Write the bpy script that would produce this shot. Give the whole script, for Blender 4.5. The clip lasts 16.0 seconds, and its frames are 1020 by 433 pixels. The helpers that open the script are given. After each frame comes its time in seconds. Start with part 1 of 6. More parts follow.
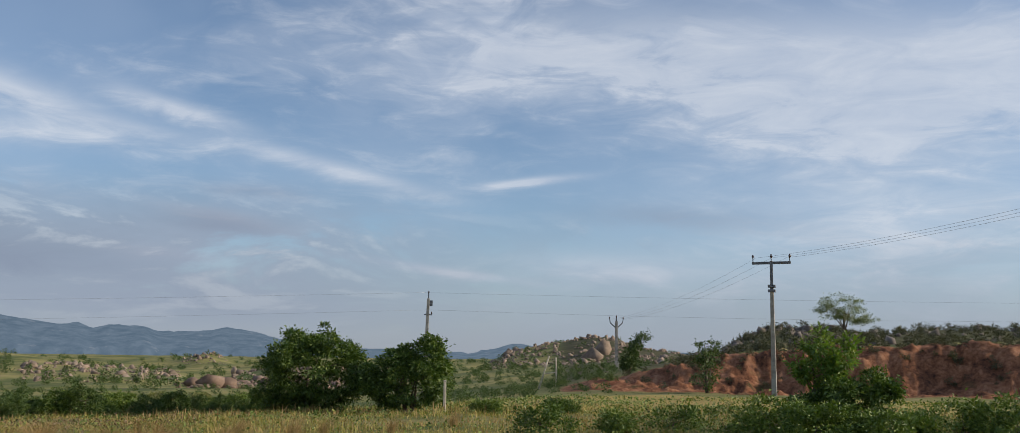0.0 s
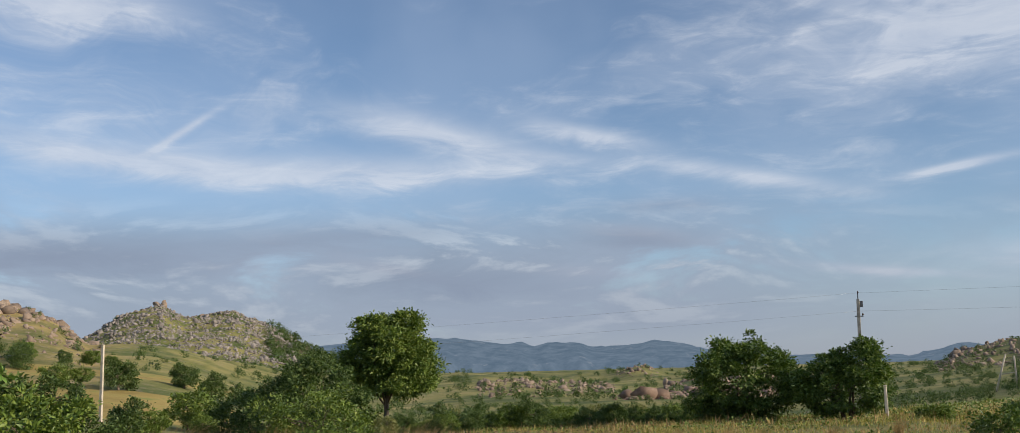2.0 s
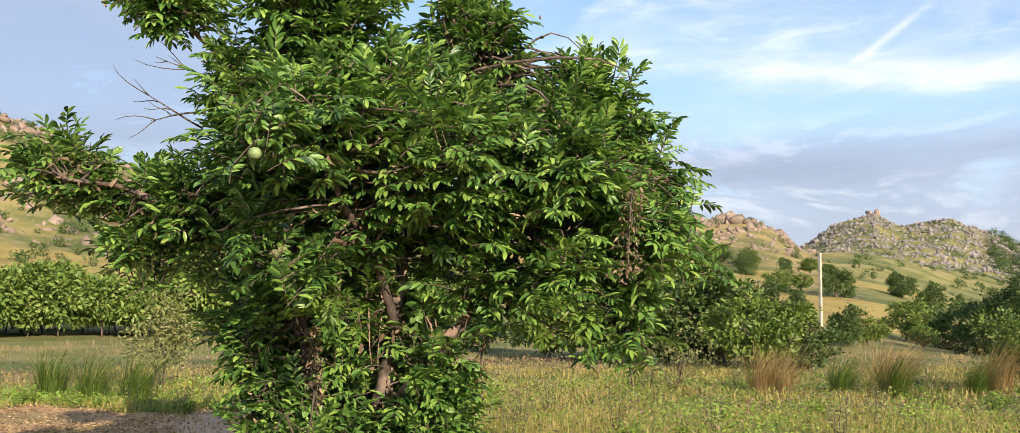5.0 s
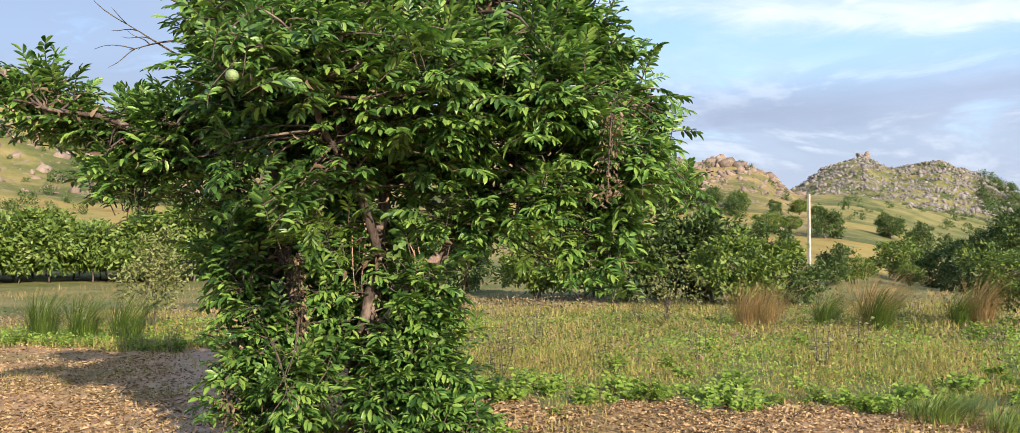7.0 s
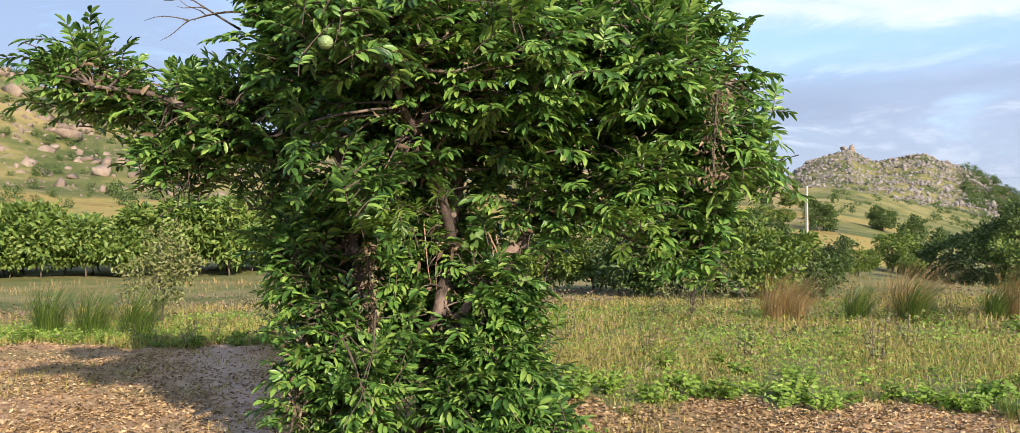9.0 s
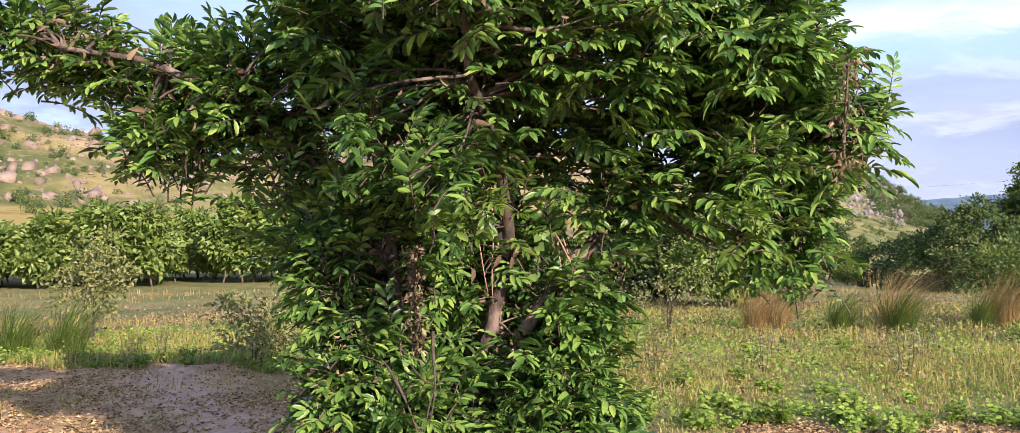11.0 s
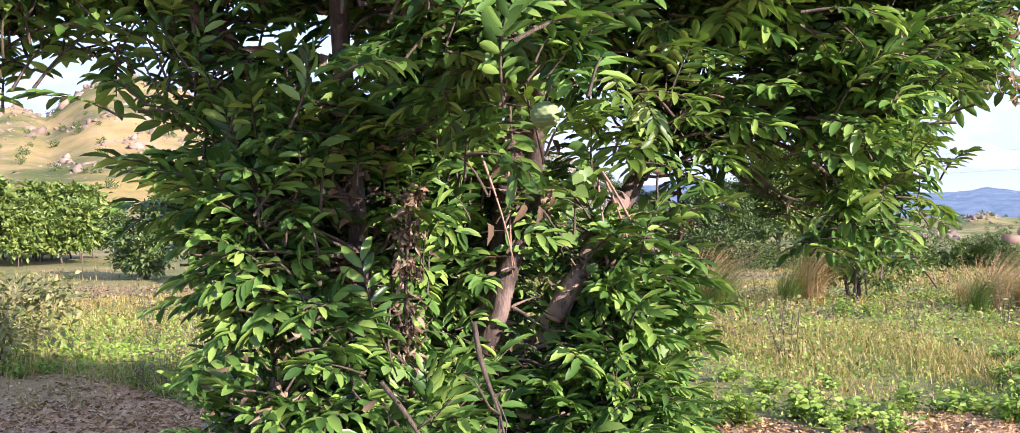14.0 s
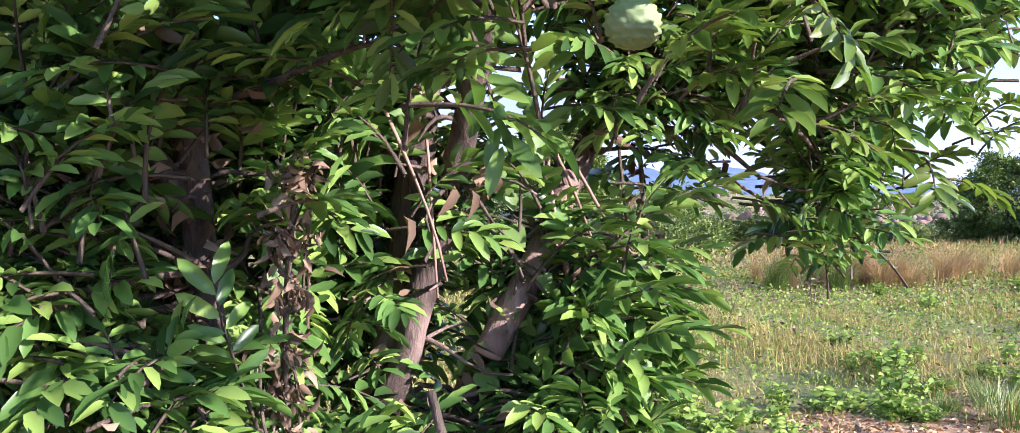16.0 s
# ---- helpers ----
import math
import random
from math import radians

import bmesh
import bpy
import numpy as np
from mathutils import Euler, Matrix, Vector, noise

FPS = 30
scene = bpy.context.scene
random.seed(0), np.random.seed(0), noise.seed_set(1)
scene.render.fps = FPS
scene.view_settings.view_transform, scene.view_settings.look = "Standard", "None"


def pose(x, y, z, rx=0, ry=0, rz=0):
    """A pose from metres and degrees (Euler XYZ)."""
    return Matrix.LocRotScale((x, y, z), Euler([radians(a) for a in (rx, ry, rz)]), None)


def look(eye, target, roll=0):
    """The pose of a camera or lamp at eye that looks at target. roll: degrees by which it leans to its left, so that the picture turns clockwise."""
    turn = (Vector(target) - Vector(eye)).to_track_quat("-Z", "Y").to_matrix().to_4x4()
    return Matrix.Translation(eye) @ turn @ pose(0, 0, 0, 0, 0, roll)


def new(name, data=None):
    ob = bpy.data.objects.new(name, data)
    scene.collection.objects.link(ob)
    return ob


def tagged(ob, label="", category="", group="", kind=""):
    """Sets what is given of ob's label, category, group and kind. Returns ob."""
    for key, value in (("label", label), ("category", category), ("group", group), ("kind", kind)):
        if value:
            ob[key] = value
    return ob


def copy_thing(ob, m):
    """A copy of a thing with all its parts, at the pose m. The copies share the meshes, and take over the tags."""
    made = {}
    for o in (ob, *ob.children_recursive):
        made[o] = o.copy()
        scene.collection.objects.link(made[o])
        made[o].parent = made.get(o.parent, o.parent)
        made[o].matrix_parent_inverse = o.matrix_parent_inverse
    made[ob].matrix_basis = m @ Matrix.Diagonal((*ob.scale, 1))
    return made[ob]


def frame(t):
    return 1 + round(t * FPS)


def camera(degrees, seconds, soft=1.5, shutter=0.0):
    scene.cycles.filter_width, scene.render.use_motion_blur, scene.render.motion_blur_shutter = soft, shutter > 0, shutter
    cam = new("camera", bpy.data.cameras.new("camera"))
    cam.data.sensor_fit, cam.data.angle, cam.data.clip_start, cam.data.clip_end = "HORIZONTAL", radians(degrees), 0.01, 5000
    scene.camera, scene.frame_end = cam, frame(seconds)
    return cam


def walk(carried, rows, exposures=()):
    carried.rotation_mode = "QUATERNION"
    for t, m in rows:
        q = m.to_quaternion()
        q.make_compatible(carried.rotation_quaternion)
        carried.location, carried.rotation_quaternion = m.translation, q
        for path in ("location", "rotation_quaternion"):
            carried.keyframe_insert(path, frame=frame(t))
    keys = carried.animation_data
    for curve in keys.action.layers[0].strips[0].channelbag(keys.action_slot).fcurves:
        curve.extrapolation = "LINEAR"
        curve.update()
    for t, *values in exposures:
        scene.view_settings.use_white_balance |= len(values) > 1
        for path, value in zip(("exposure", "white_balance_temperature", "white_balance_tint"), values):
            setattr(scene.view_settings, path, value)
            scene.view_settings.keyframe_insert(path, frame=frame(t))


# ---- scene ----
cam = camera(53.7, 16.0, soft=0.65)
PATH = [
    (0, (0.003, 0.001, 1.606), (0.221, 4.946, 2.308), 0.72),
    (0.5, (0.020, 0.023, 1.597), (-0.218, 4.966, 2.311), 0.65),
    (1, (0.016, 0.014, 1.603), (-0.695, 4.909, 2.327), 0.25),
    (1.5, (0.020, 0.009, 1.602), (-1.181, 4.807, 2.334), -0.46),
    (2, (0.019, 0.014, 1.614), (-1.747, 4.629, 2.374), -1.50),
    (2.5, (0.035, 0.080, 1.619), (-2.326, 4.419, 2.391), -1.47),
    (3, (-0.033, 0.006, 1.630), (-3.020, 3.938, 2.411), -1.33),
    (3.5, (-0.046, -0.077, 1.620), (-3.646, 3.295, 2.437), -1.08),
    (4, (-0.029, -0.070, 1.619), (-4.099, 2.717, 2.437), -0.21),
    (4.5, (-0.035, 0.005, 1.620), (-4.301, 2.545, 2.207), 0.25),
    (5, (-0.058, 0.060, 1.630), (-4.380, 2.550, 1.977), 0.36),
    (7.5, (0.016, 0.105, 1.468), (-4.293, 2.638, 1.541), -0.17),
    (8, (-0.222, -0.055, 1.467), (-4.528, 2.486, 1.536), -0.31),
    (8.5, (-0.489, -0.151, 1.447), (-4.762, 2.444, 1.500), -0.27),
    (9, (-0.851, -0.212, 1.445), (-5.122, 2.387, 1.492), -0.26),
    (9.5, (-1.232, -0.355, 1.435), (-5.480, 2.282, 1.471), -0.33),
    (12, (-3.237, -0.289, 1.318), (-7.050, 2.943, 1.428), -0.05),
    (12.5, (-3.681, -0.298, 1.271), (-7.352, 3.095, 1.364), 0.07),
    (13, (-4.065, -0.230, 1.267), (-7.562, 3.343, 1.340), -0.06),
    (13.5, (-4.476, -0.171, 1.247), (-7.714, 3.639, 1.282), 0.34),
    (14, (-4.799, 0.041, 1.228), (-7.896, 3.966, 1.227), 0.10),
    (14.5, (-5.170, 0.217, 1.204), (-8.084, 4.280, 1.169), 0.16),
    (15, (-5.531, 0.432, 1.213), (-8.215, 4.650, 1.153), 0.07),
    (15.5, (-5.745, 0.626, 1.248), (-8.139, 5.014, 1.149), 0.13),
    (16, (-5.901, 0.814, 1.257), (-8.016, 5.343, 1.148), 0.02),
]
walk(cam, [(t, look(eye, target, roll)) for t, eye, target, roll in PATH],
     exposures=[(0, -0.25, 6500, 10), (2.5, -0.17, 6500, 11), (3.0, -0.03, 6800, 14), (3.5, 0.1, 7000, 18), (4.0, 0.2, 7100, 18), (4.5, 0.5, 6900, 15), (5.2, 0.56, 6700, 13), (9.5, 0.55, 6300, 14),
                (12, 0.99, 6150, 30), (14, 1.24, 5850, 30), (14.6, 1.27, 5750, 29), (15.5, 1.36, 5500, 33), (16, 1.38, 5450, 32)])

# ---- sun and sky ----
SUN_EL, SUN_AZ = 23.0, -5.0          # height; turn from +x towards +y
sun_dir = Vector((math.cos(radians(SUN_EL)) * math.cos(radians(SUN_AZ)),
                  math.cos(radians(SUN_EL)) * math.sin(radians(SUN_AZ)), math.sin(radians(SUN_EL))))
sun = new("sun", bpy.data.lights.new("sun", "SUN"))
sun.data.energy, sun.data.angle, sun.data.color = 5.0, radians(0.6), (1.0, 0.87, 0.68)
sun.matrix_world = look(sun_dir * 50, (0, 0, 0))


class Nodes:
    """Short-hand for node trees."""

    def __init__(self, tree):
        self.t = tree
        tree.nodes.clear()

    def add(self, kind, **values):
        n = self.t.nodes.new("ShaderNode" + kind)
        for key, value in values.items():
            self.put(n.inputs[key], value)
        return n

    def put(self, socket, value):
        if isinstance(value, bpy.types.NodeSocket):
            self.t.links.new(value, socket)
        else:
            socket.default_value = value

    def math(self, op, a, b=0.0, c=0.0, clamp=False):
        n = self.t.nodes.new("ShaderNodeMath")
        n.operation, n.use_clamp = op, clamp
        for s, v in zip(n.inputs, (a, b, c)):
            self.put(s, v)
        return n.outputs[0]

    def vmath(self, op, a, b=(0, 0, 0)):
        n = self.t.nodes.new("ShaderNodeVectorMath")
        n.operation = op
        self.put(n.inputs[0], a)
        self.put(n.inputs[1], b)
        return n.outputs[0]

    def noise(self, vector, scale, detail=4.0, rough=0.55, distortion=0.0):
        n = self.t.nodes.new("ShaderNodeTexNoise")
        for key, value in (("Vector", vector), ("Scale", scale), ("Detail", detail), ("Roughness", rough), ("Distortion", distortion)):
            self.put(n.inputs[key], value)
        return n.outputs["Fac"]

    def ramp(self, fac, *stops):
        n = self.t.nodes.new("ShaderNodeValToRGB")
        self.put(n.inputs[0], fac)
        e = n.color_ramp.elements
        while len(e) < len(stops):
            e.new(0.5)
        for el, (pos, col) in zip(e, stops):
            el.position = pos
            el.color = (*col, 1) if isinstance(col, tuple) else (col, col, col, 1)
        return n.outputs[0]

    def mix(self, fac, a, b, blend="MIX"):
        n = self.t.nodes.new("ShaderNodeMix")
        n.data_type, n.blend_type = "RGBA", blend
        self.put(n.inputs[0], fac)
        self.put(n.inputs[6], a)
        self.put(n.inputs[7], b)
        return n.outputs[2]

    def smooth(self, x, lo, hi):
        n = self.t.nodes.new("ShaderNodeMapRange")
        n.interpolation_type = "SMOOTHSTEP"
        for s, v in zip(n.inputs, (x, lo, hi, 0.0, 1.0)):
            self.put(s, v)
        return n.outputs[0]


world = bpy.data.worlds.new("world")
scene.world = world
world.use_nodes = True
k = Nodes(world.node_tree)
sky = k.add("TexSky")
sky.sky_type, sky.sun_disc = "NISHITA", False
sky.sun_elevation, sky.sun_rotation = radians(SUN_EL), radians(90 - SUN_AZ)
sky.altitude, sky.air_density, sky.dust_density, sky.ozone_density = 600.0, 1.0, 0.5, 3.0
SKY = 0.135
way = k.add("TexCoord").outputs["Generated"]
sep = k.add("SeparateXYZ", Vector=way)
# turn (degrees, left of +y) and height (degrees) of each way
turn = k.math("DEGREES", k.math("ARCTAN2", k.math("MULTIPLY", sep.outputs[0], -1.0), sep.outputs[1]))
high = k.math("DEGREES", k.math("ARCSINE", sep.outputs[2]))
flat = k.add("CombineXYZ", X=turn, Y=high)
warp = k.noise(flat.outputs[0], 0.09, 3.0)
# long veils, drawn out sideways and leaning
lean = k.add("Mapping", Vector=flat.outputs[0], Rotation=(0, 0, radians(-14)), Scale=(0.035, 0.13, 1.0))
lean2 = k.vmath("ADD", lean.outputs[0], k.add("CombineXYZ", X=warp, Y=k.math("MULTIPLY", warp, 0.9)).outputs[0])
veil = k.noise(lean2, 1.3, 9.0, 0.6, 0.35)
fine = k.noise(k.add("Mapping", Vector=flat.outputs[0], Rotation=(0, 0, radians(-20)), Scale=(0.2, 0.75, 1.0)).outputs[0], 1.0, 8.0, 0.62, 0.6)
upper = k.smooth(high, 9.0, 19.0)
clear = k.math("MULTIPLY_ADD", k.math("MULTIPLY", k.smooth(turn, -2.0, 10.0), k.math("SUBTRACT", 1.0, k.smooth(turn, 24.0, 34.0))), -0.6, 1.0)
cover = k.math("ADD", k.math("MULTIPLY", k.math("MULTIPLY", k.smooth(veil, 0.42, 0.72), clear), k.math("MULTIPLY_ADD", upper, 0.6, 0.25)),
               k.math("MULTIPLY", k.math("MULTIPLY", k.smooth(fine, 0.45, 0.75), k.smooth(veil, 0.38, 0.6)), 0.35))


def streak(b, e, length, width, tilt, power):
    """A single drawn-out cirrus wisp at turn b and height e, in degrees."""
    dx, dy = k.math("SUBTRACT", turn, b), k.math("SUBTRACT", high, e)
    c, s = math.cos(radians(tilt)), math.sin(radians(tilt))
    u = k.math("ADD", k.math("MULTIPLY", dx, c / length), k.math("MULTIPLY", dy, s / length))
    v = k.math("ADD", k.math("MULTIPLY", dx, -s / width), k.math("MULTIPLY", dy, c / width))
    v = k.math("ADD", v, k.math("MULTIPLY_ADD", fine, 1.6, -0.8))
    d = k.math("ADD", k.math("MULTIPLY", u, u), k.math("MULTIPLY", v, v))
    return k.math("MULTIPLY", k.math("MULTIPLY", k.math("POWER", 2.718, k.math("MULTIPLY", d, -1.0)), k.math("MULTIPLY_ADD", fine, 1.3, 0.25)), power)


for w in [(25, 13.4, 6, 0.9, 13, 1.1), (16.5, 13.2, 3.5, 0.5, 12, 1.1), (18.5, 12.0, 3.5, 0.35, 6, 0.35), (30, 11.3, 11, 0.8, 0, 1.0), (39.3, 13.3, 2.2, 0.2, -35, 1.0), (7.5, 10.4, 5, 0.45, 12, 1.0), (-3.6, 10.0, 2.6, 0.24, -6, 1.5),
          (27.8, 5.9, 2.5, 0.35, 12, 0.8), (16.6, 5.4, 3, 0.45, 5, 0.8), (1.2, 4.9, 5, 0.25, 7, 0.9), (-14, 16.5, 15, 3, 5, 1.2), (-26, 14, 10, 3, -5, 1.0),
          (44.5, 20, 5, 1.2, 5, 1.0), (43, 11.8, 9, 0.8, 6, 0.9), (-24, 7.5, 9, 3.5, 0, 0.8), (-9, 5.0, 6, 0.8, 3, 0.8), (14, 7.6, 3, 0.35, 8, 0.9)]:
    cover = k.math("ADD", cover, streak(*w))
grey = 0.0
for w in [(86, 12, 14, 9, 0, 1.5), (13.5, 7.2, 2.8, 0.6, 4, 0.9), (24, 5.0, 7, 1.0, 3, 0.9), (31, 7.6, 7, 0.8, -3, 0.7), (45, 6.5, 9, 1.3, 0, 0.9), (12, 9.0, 3, 0.5, 0, 0.5), (-12, 8.0, 6, 0.7, 3, 0.5), (62, 9, 12, 3, 0, 0.6)]:
    grey = k.math("ADD", grey, streak(*w))
white_cloud = k.ramp(fine, (0.3, (0.60, 0.68, 0.82)), (0.75, (0.86, 0.90, 0.97)))
base = k.mix(1.0, sky.outputs[0], (SKY, SKY, SKY, 1), "MULTIPLY")
base = k.mix(k.math("MULTIPLY_ADD", k.smooth(warp, 0.3, 0.7), 0.18, 0.06), base, (0.52, 0.63, 0.82, 1))
base = k.mix(k.math("MULTIPLY", k.math("MINIMUM", cover, 1.0), 0.72), base, white_cloud)
# low heaps of cloud over the hills, lit along their tops, and thickening air towards the horizon


def heap(lift):
    spot = k.add("CombineXYZ", X=k.math("MULTIPLY", turn, 0.085), Y=k.math("MULTIPLY", k.math("ADD", high, lift), 0.27))
    return k.noise(spot.outputs[0], 1.0, 9.0, 0.58, 0.45)


low, above = heap(0.0), heap(0.55)
band = k.math("MULTIPLY", k.smooth(high, 0.5, 3.0), k.math("SUBTRACT", 1.0, k.smooth(high, 6.2, 10.5)))
mass = k.math("MULTIPLY", k.smooth(k.math("ADD", low, k.math("MULTIPLY", k.smooth(turn, -4.0, 12.0), 0.13)), 0.44, 0.56), k.math("MULTIPLY", band, k.math("MULTIPLY_ADD", k.smooth(turn, -4.0, 14.0), 0.8, 0.2)))
lit = k.smooth(k.math("SUBTRACT", low, above), 0.0, 0.11)
base = k.mix(k.math("MULTIPLY", mass, 0.75), base, k.mix(lit, k.ramp(low, (0.45, (0.36, 0.42, 0.54)), (0.65, (0.285, 0.33, 0.43))), (0.62, 0.66, 0.73, 1)))
base = k.mix(k.math("MULTIPLY", k.math("SUBTRACT", 1.0, k.smooth(high, 0.5, 8.0)), 0.75), base, (0.335, 0.39, 0.515, 1))
base = k.mix(k.math("MULTIPLY", k.math("MINIMUM", grey, 1.0), 0.75), base, (0.285, 0.345, 0.465, 1))
back = k.add("Background", Color=base, Strength=1.0)
k.t.links.new(back.outputs[0], k.add("OutputWorld").inputs[0])


# ---- materials ----
def material(name):
    m = bpy.data.materials.new(name)
    m.use_nodes = True
    return m, Nodes(m.node_tree)


def finish(k, shader, bump=None, strength=0.4, distance=0.02):
    if bump is not None:
        b = k.add("Bump", Strength=strength, Distance=distance, Height=bump)
        k.t.links.new(b.outputs[0], shader.inputs["Normal"])
    k.t.links.new(shader.outputs[0], k.add("OutputMaterial").inputs[0])


def leaf_material(name, dark, mid, light, through_light=0.3, rough=0.42, patch=0.6, gloss=0.5):
    """Leaves: each leaf takes a tone of its own, and patches of the plant differ."""
    m, k = material(name)
    rnd = k.add("NewGeometry").outputs["Random Per Island"]
    place = k.add("TexCoord").outputs["Object"]
    tone = k.math("ADD", k.math("MULTIPLY", rnd, 1.0 - patch * 0.5), k.math("MULTIPLY", k.noise(place, 1.7, 3.0), patch * 0.5), clamp=True)
    col = k.ramp(tone, (0.1, dark), (0.5, mid), (0.92, light))
    col = k.mix(k.math("MULTIPLY", k.noise(place, 60.0, 2.0), 0.3), col, k.mix(1.0, col, (0.6, 0.62, 0.55, 1), "MULTIPLY"))
    p = k.add("BsdfPrincipled", **{"Base Color": col, "Roughness": rough, "Specular IOR Level": gloss})
    tr = k.add("BsdfTranslucent", Color=k.mix(1.0, col, (1.12, 1.25, 0.65, 1), "MULTIPLY"))
    mixed = k.t.nodes.new("ShaderNodeMixShader")
    mixed.inputs[0].default_value = through_light
    k.t.links.new(p.outputs[0], mixed.inputs[1])
    k.t.links.new(tr.outputs[0], mixed.inputs[2])
    k.t.links.new(mixed.outputs[0], k.add("OutputMaterial").inputs[0])
    return m


def bark_material(name, dark, light, scale=14.0, pale=None):
    m, k = material(name)
    place = k.add("TexCoord").outputs["Object"]
    long = k.add("Mapping", Vector=place, Scale=(1, 1, 0.25))
    n = k.noise(long.outputs[0], scale, 7.0, 0.65)
    col = k.ramp(n, (0.3, dark), (0.7, light))
    if pale:
        col = k.mix(k.smooth(k.noise(place, 4.0, 5.0), 0.50, 0.62), col, k.mix(n, (*[x * 0.55 for x in pale], 1), (*pale, 1)))
    p = k.add("BsdfPrincipled", **{"Base Color": col, "Roughness": 0.88})
    finish(k, p, n, 1.0, 0.02)
    return m


def plain_material(name, a, b, rough, scale=20.0, metal=0.0, bump=0.15):
    m, k = material(name)
    place = k.add("TexCoord").outputs["Object"]
    n = k.noise(place, scale, 5.0)
    col = k.mix(k.smooth(k.noise(place, scale * 0.17, 3.0), 0.4, 0.65), k.ramp(n, (0.3, a), (0.7, b)), (*[x * 0.75 for x in a], 1))
    p = k.add("BsdfPrincipled", **{"Base Color": col, "Roughness": rough, "Metallic": metal})
    finish(k, p, n, bump, 0.01)
    return m


def rock_material(name, a, b, c):
    """Weathered granite: warm faces, grey and dark streaks, each boulder with its own tone."""
    m, k = material(name)
    rnd = k.add("NewGeometry").outputs["Random Per Island"]
    place = k.add("TexCoord").outputs["Object"]
    n = k.noise(place, 0.9, 8.0, 0.6)
    col = k.ramp(k.math("ADD", k.math("MULTIPLY", n, 0.7), k.math("MULTIPLY", rnd, 0.3)), (0.25, a), (0.5, b), (0.75, c))
    streaks = k.noise(k.add("Mapping", Vector=place, Scale=(1, 1, 0.2)).outputs[0], 1.6, 5.0)
    col = k.mix(k.math("MULTIPLY", k.smooth(streaks, 0.55, 0.72), 0.55), col, (0.12, 0.105, 0.09, 1))
    p = k.add("BsdfPrincipled", **{"Base Color": col, "Roughness": 0.9})
    finish(k, p, n, 0.5, 0.15)
    return m


def ground_material():
    """Soil, dry grass and fields; the sheet's own marks say where the bare yard, cut red earth, ploughed fields and hillsides lie."""
    m, k = material("ground_soil_and_turf")
    place = k.add("TexCoord").outputs["Object"]
    zone = k.add("Attribute")
    zone.attribute_name = "zone"
    parts = k.add("SeparateColor", Color=zone.outputs["Color"])
    bare, red, hill = parts.outputs[0], parts.outputs[1], parts.outputs[2]
    n1, n2, n3 = k.noise(place, 0.35, 6.0, 0.6), k.noise(place, 5.0, 6.0, 0.65), k.noise(place, 40.0, 4.0, 0.6)
    turf = k.ramp(n1, (0.32, (0.10, 0.14, 0.035)), (0.5, (0.21, 0.20, 0.07)), (0.68, (0.33, 0.26, 0.12)))
    turf = k.mix(k.math("MULTIPLY", k.smooth(n2, 0.45, 0.65), 0.5), turf, (0.075, 0.095, 0.028, 1))
    grit = k.ramp(n2, (0.3, (0.30, 0.17, 0.085)), (0.55, (0.48, 0.29, 0.145)), (0.75, (0.62, 0.43, 0.22)))
    grit = k.mix(k.math("MULTIPLY", k.smooth(n3, 0.5, 0.66), 0.45), grit, (0.60, 0.47, 0.28, 1))
    clods = k.noise(place, 1.6, 7.0, 0.7, 0.4)
    grit = k.mix(k.math("MULTIPLY", k.smooth(clods, 0.50, 0.60), 0.6), grit, (0.22, 0.125, 0.065, 1))
    grit = k.mix(k.math("MULTIPLY", k.smooth(n1, 0.52, 0.64), 0.5), grit, (0.15, 0.16, 0.05, 1))
    gully = k.noise(k.add("Mapping", Vector=place, Scale=(0.9, 0.9, 0.22)).outputs[0], 1.3, 7.0, 0.68, 0.5)
    scar = k.noise(place, 0.45, 6.0, 0.7, 0.8)
    earth = k.ramp(k.math("ADD", k.math("MULTIPLY", n2, 0.25), k.math("ADD", k.math("MULTIPLY", gully, 0.4), k.math("MULTIPLY", scar, 0.35))), (0.40, (0.060, 0.028, 0.018)), (0.49, (0.235, 0.098, 0.050)), (0.59, (0.42, 0.21, 0.118)), (0.70, (0.52, 0.34, 0.22)))
    earth = k.mix(k.math("MULTIPLY", k.smooth(n1, 0.58, 0.68), 0.7), earth, (0.055, 0.060, 0.022, 1))
    n0 = k.noise(place, 0.06, 9.0, 0.68)
    dryness_and_shade = k.add("Attribute")
    dryness_and_shade.attribute_name = "dryness_and_shade"
    dry = dryness_and_shade.outputs["Fac"]
    parched = k.ramp(n0, (0.34, (0.085, 0.11, 0.030)), (0.46, (0.20, 0.18, 0.062)), (0.57, (0.36, 0.27, 0.105)), (0.70, (0.47, 0.35, 0.17)))
    green = k.ramp(n0, (0.32, (0.055, 0.078, 0.022)), (0.44, (0.125, 0.145, 0.044)), (0.54, (0.24, 0.22, 0.072)), (0.68, (0.35, 0.29, 0.12)))
    # dark brush on the mound; also painted as shade on the far hill's flank
    brush_and_shade = k.ramp(k.noise(place, 0.3, 8.0, 0.7), (0.35, (0.030, 0.036, 0.014)), (0.55, (0.078, 0.072, 0.030)), (0.7, (0.15, 0.115, 0.06)))
    wild = k.mix(k.smooth(k.math("ADD", dry, k.math("MULTIPLY_ADD", n0, 0.6, -0.3)), 0.2, 0.7), green, parched)
    wild = k.mix(k.smooth(k.math("MULTIPLY", dry, -1.0), 0.15, 0.6), wild, brush_and_shade)
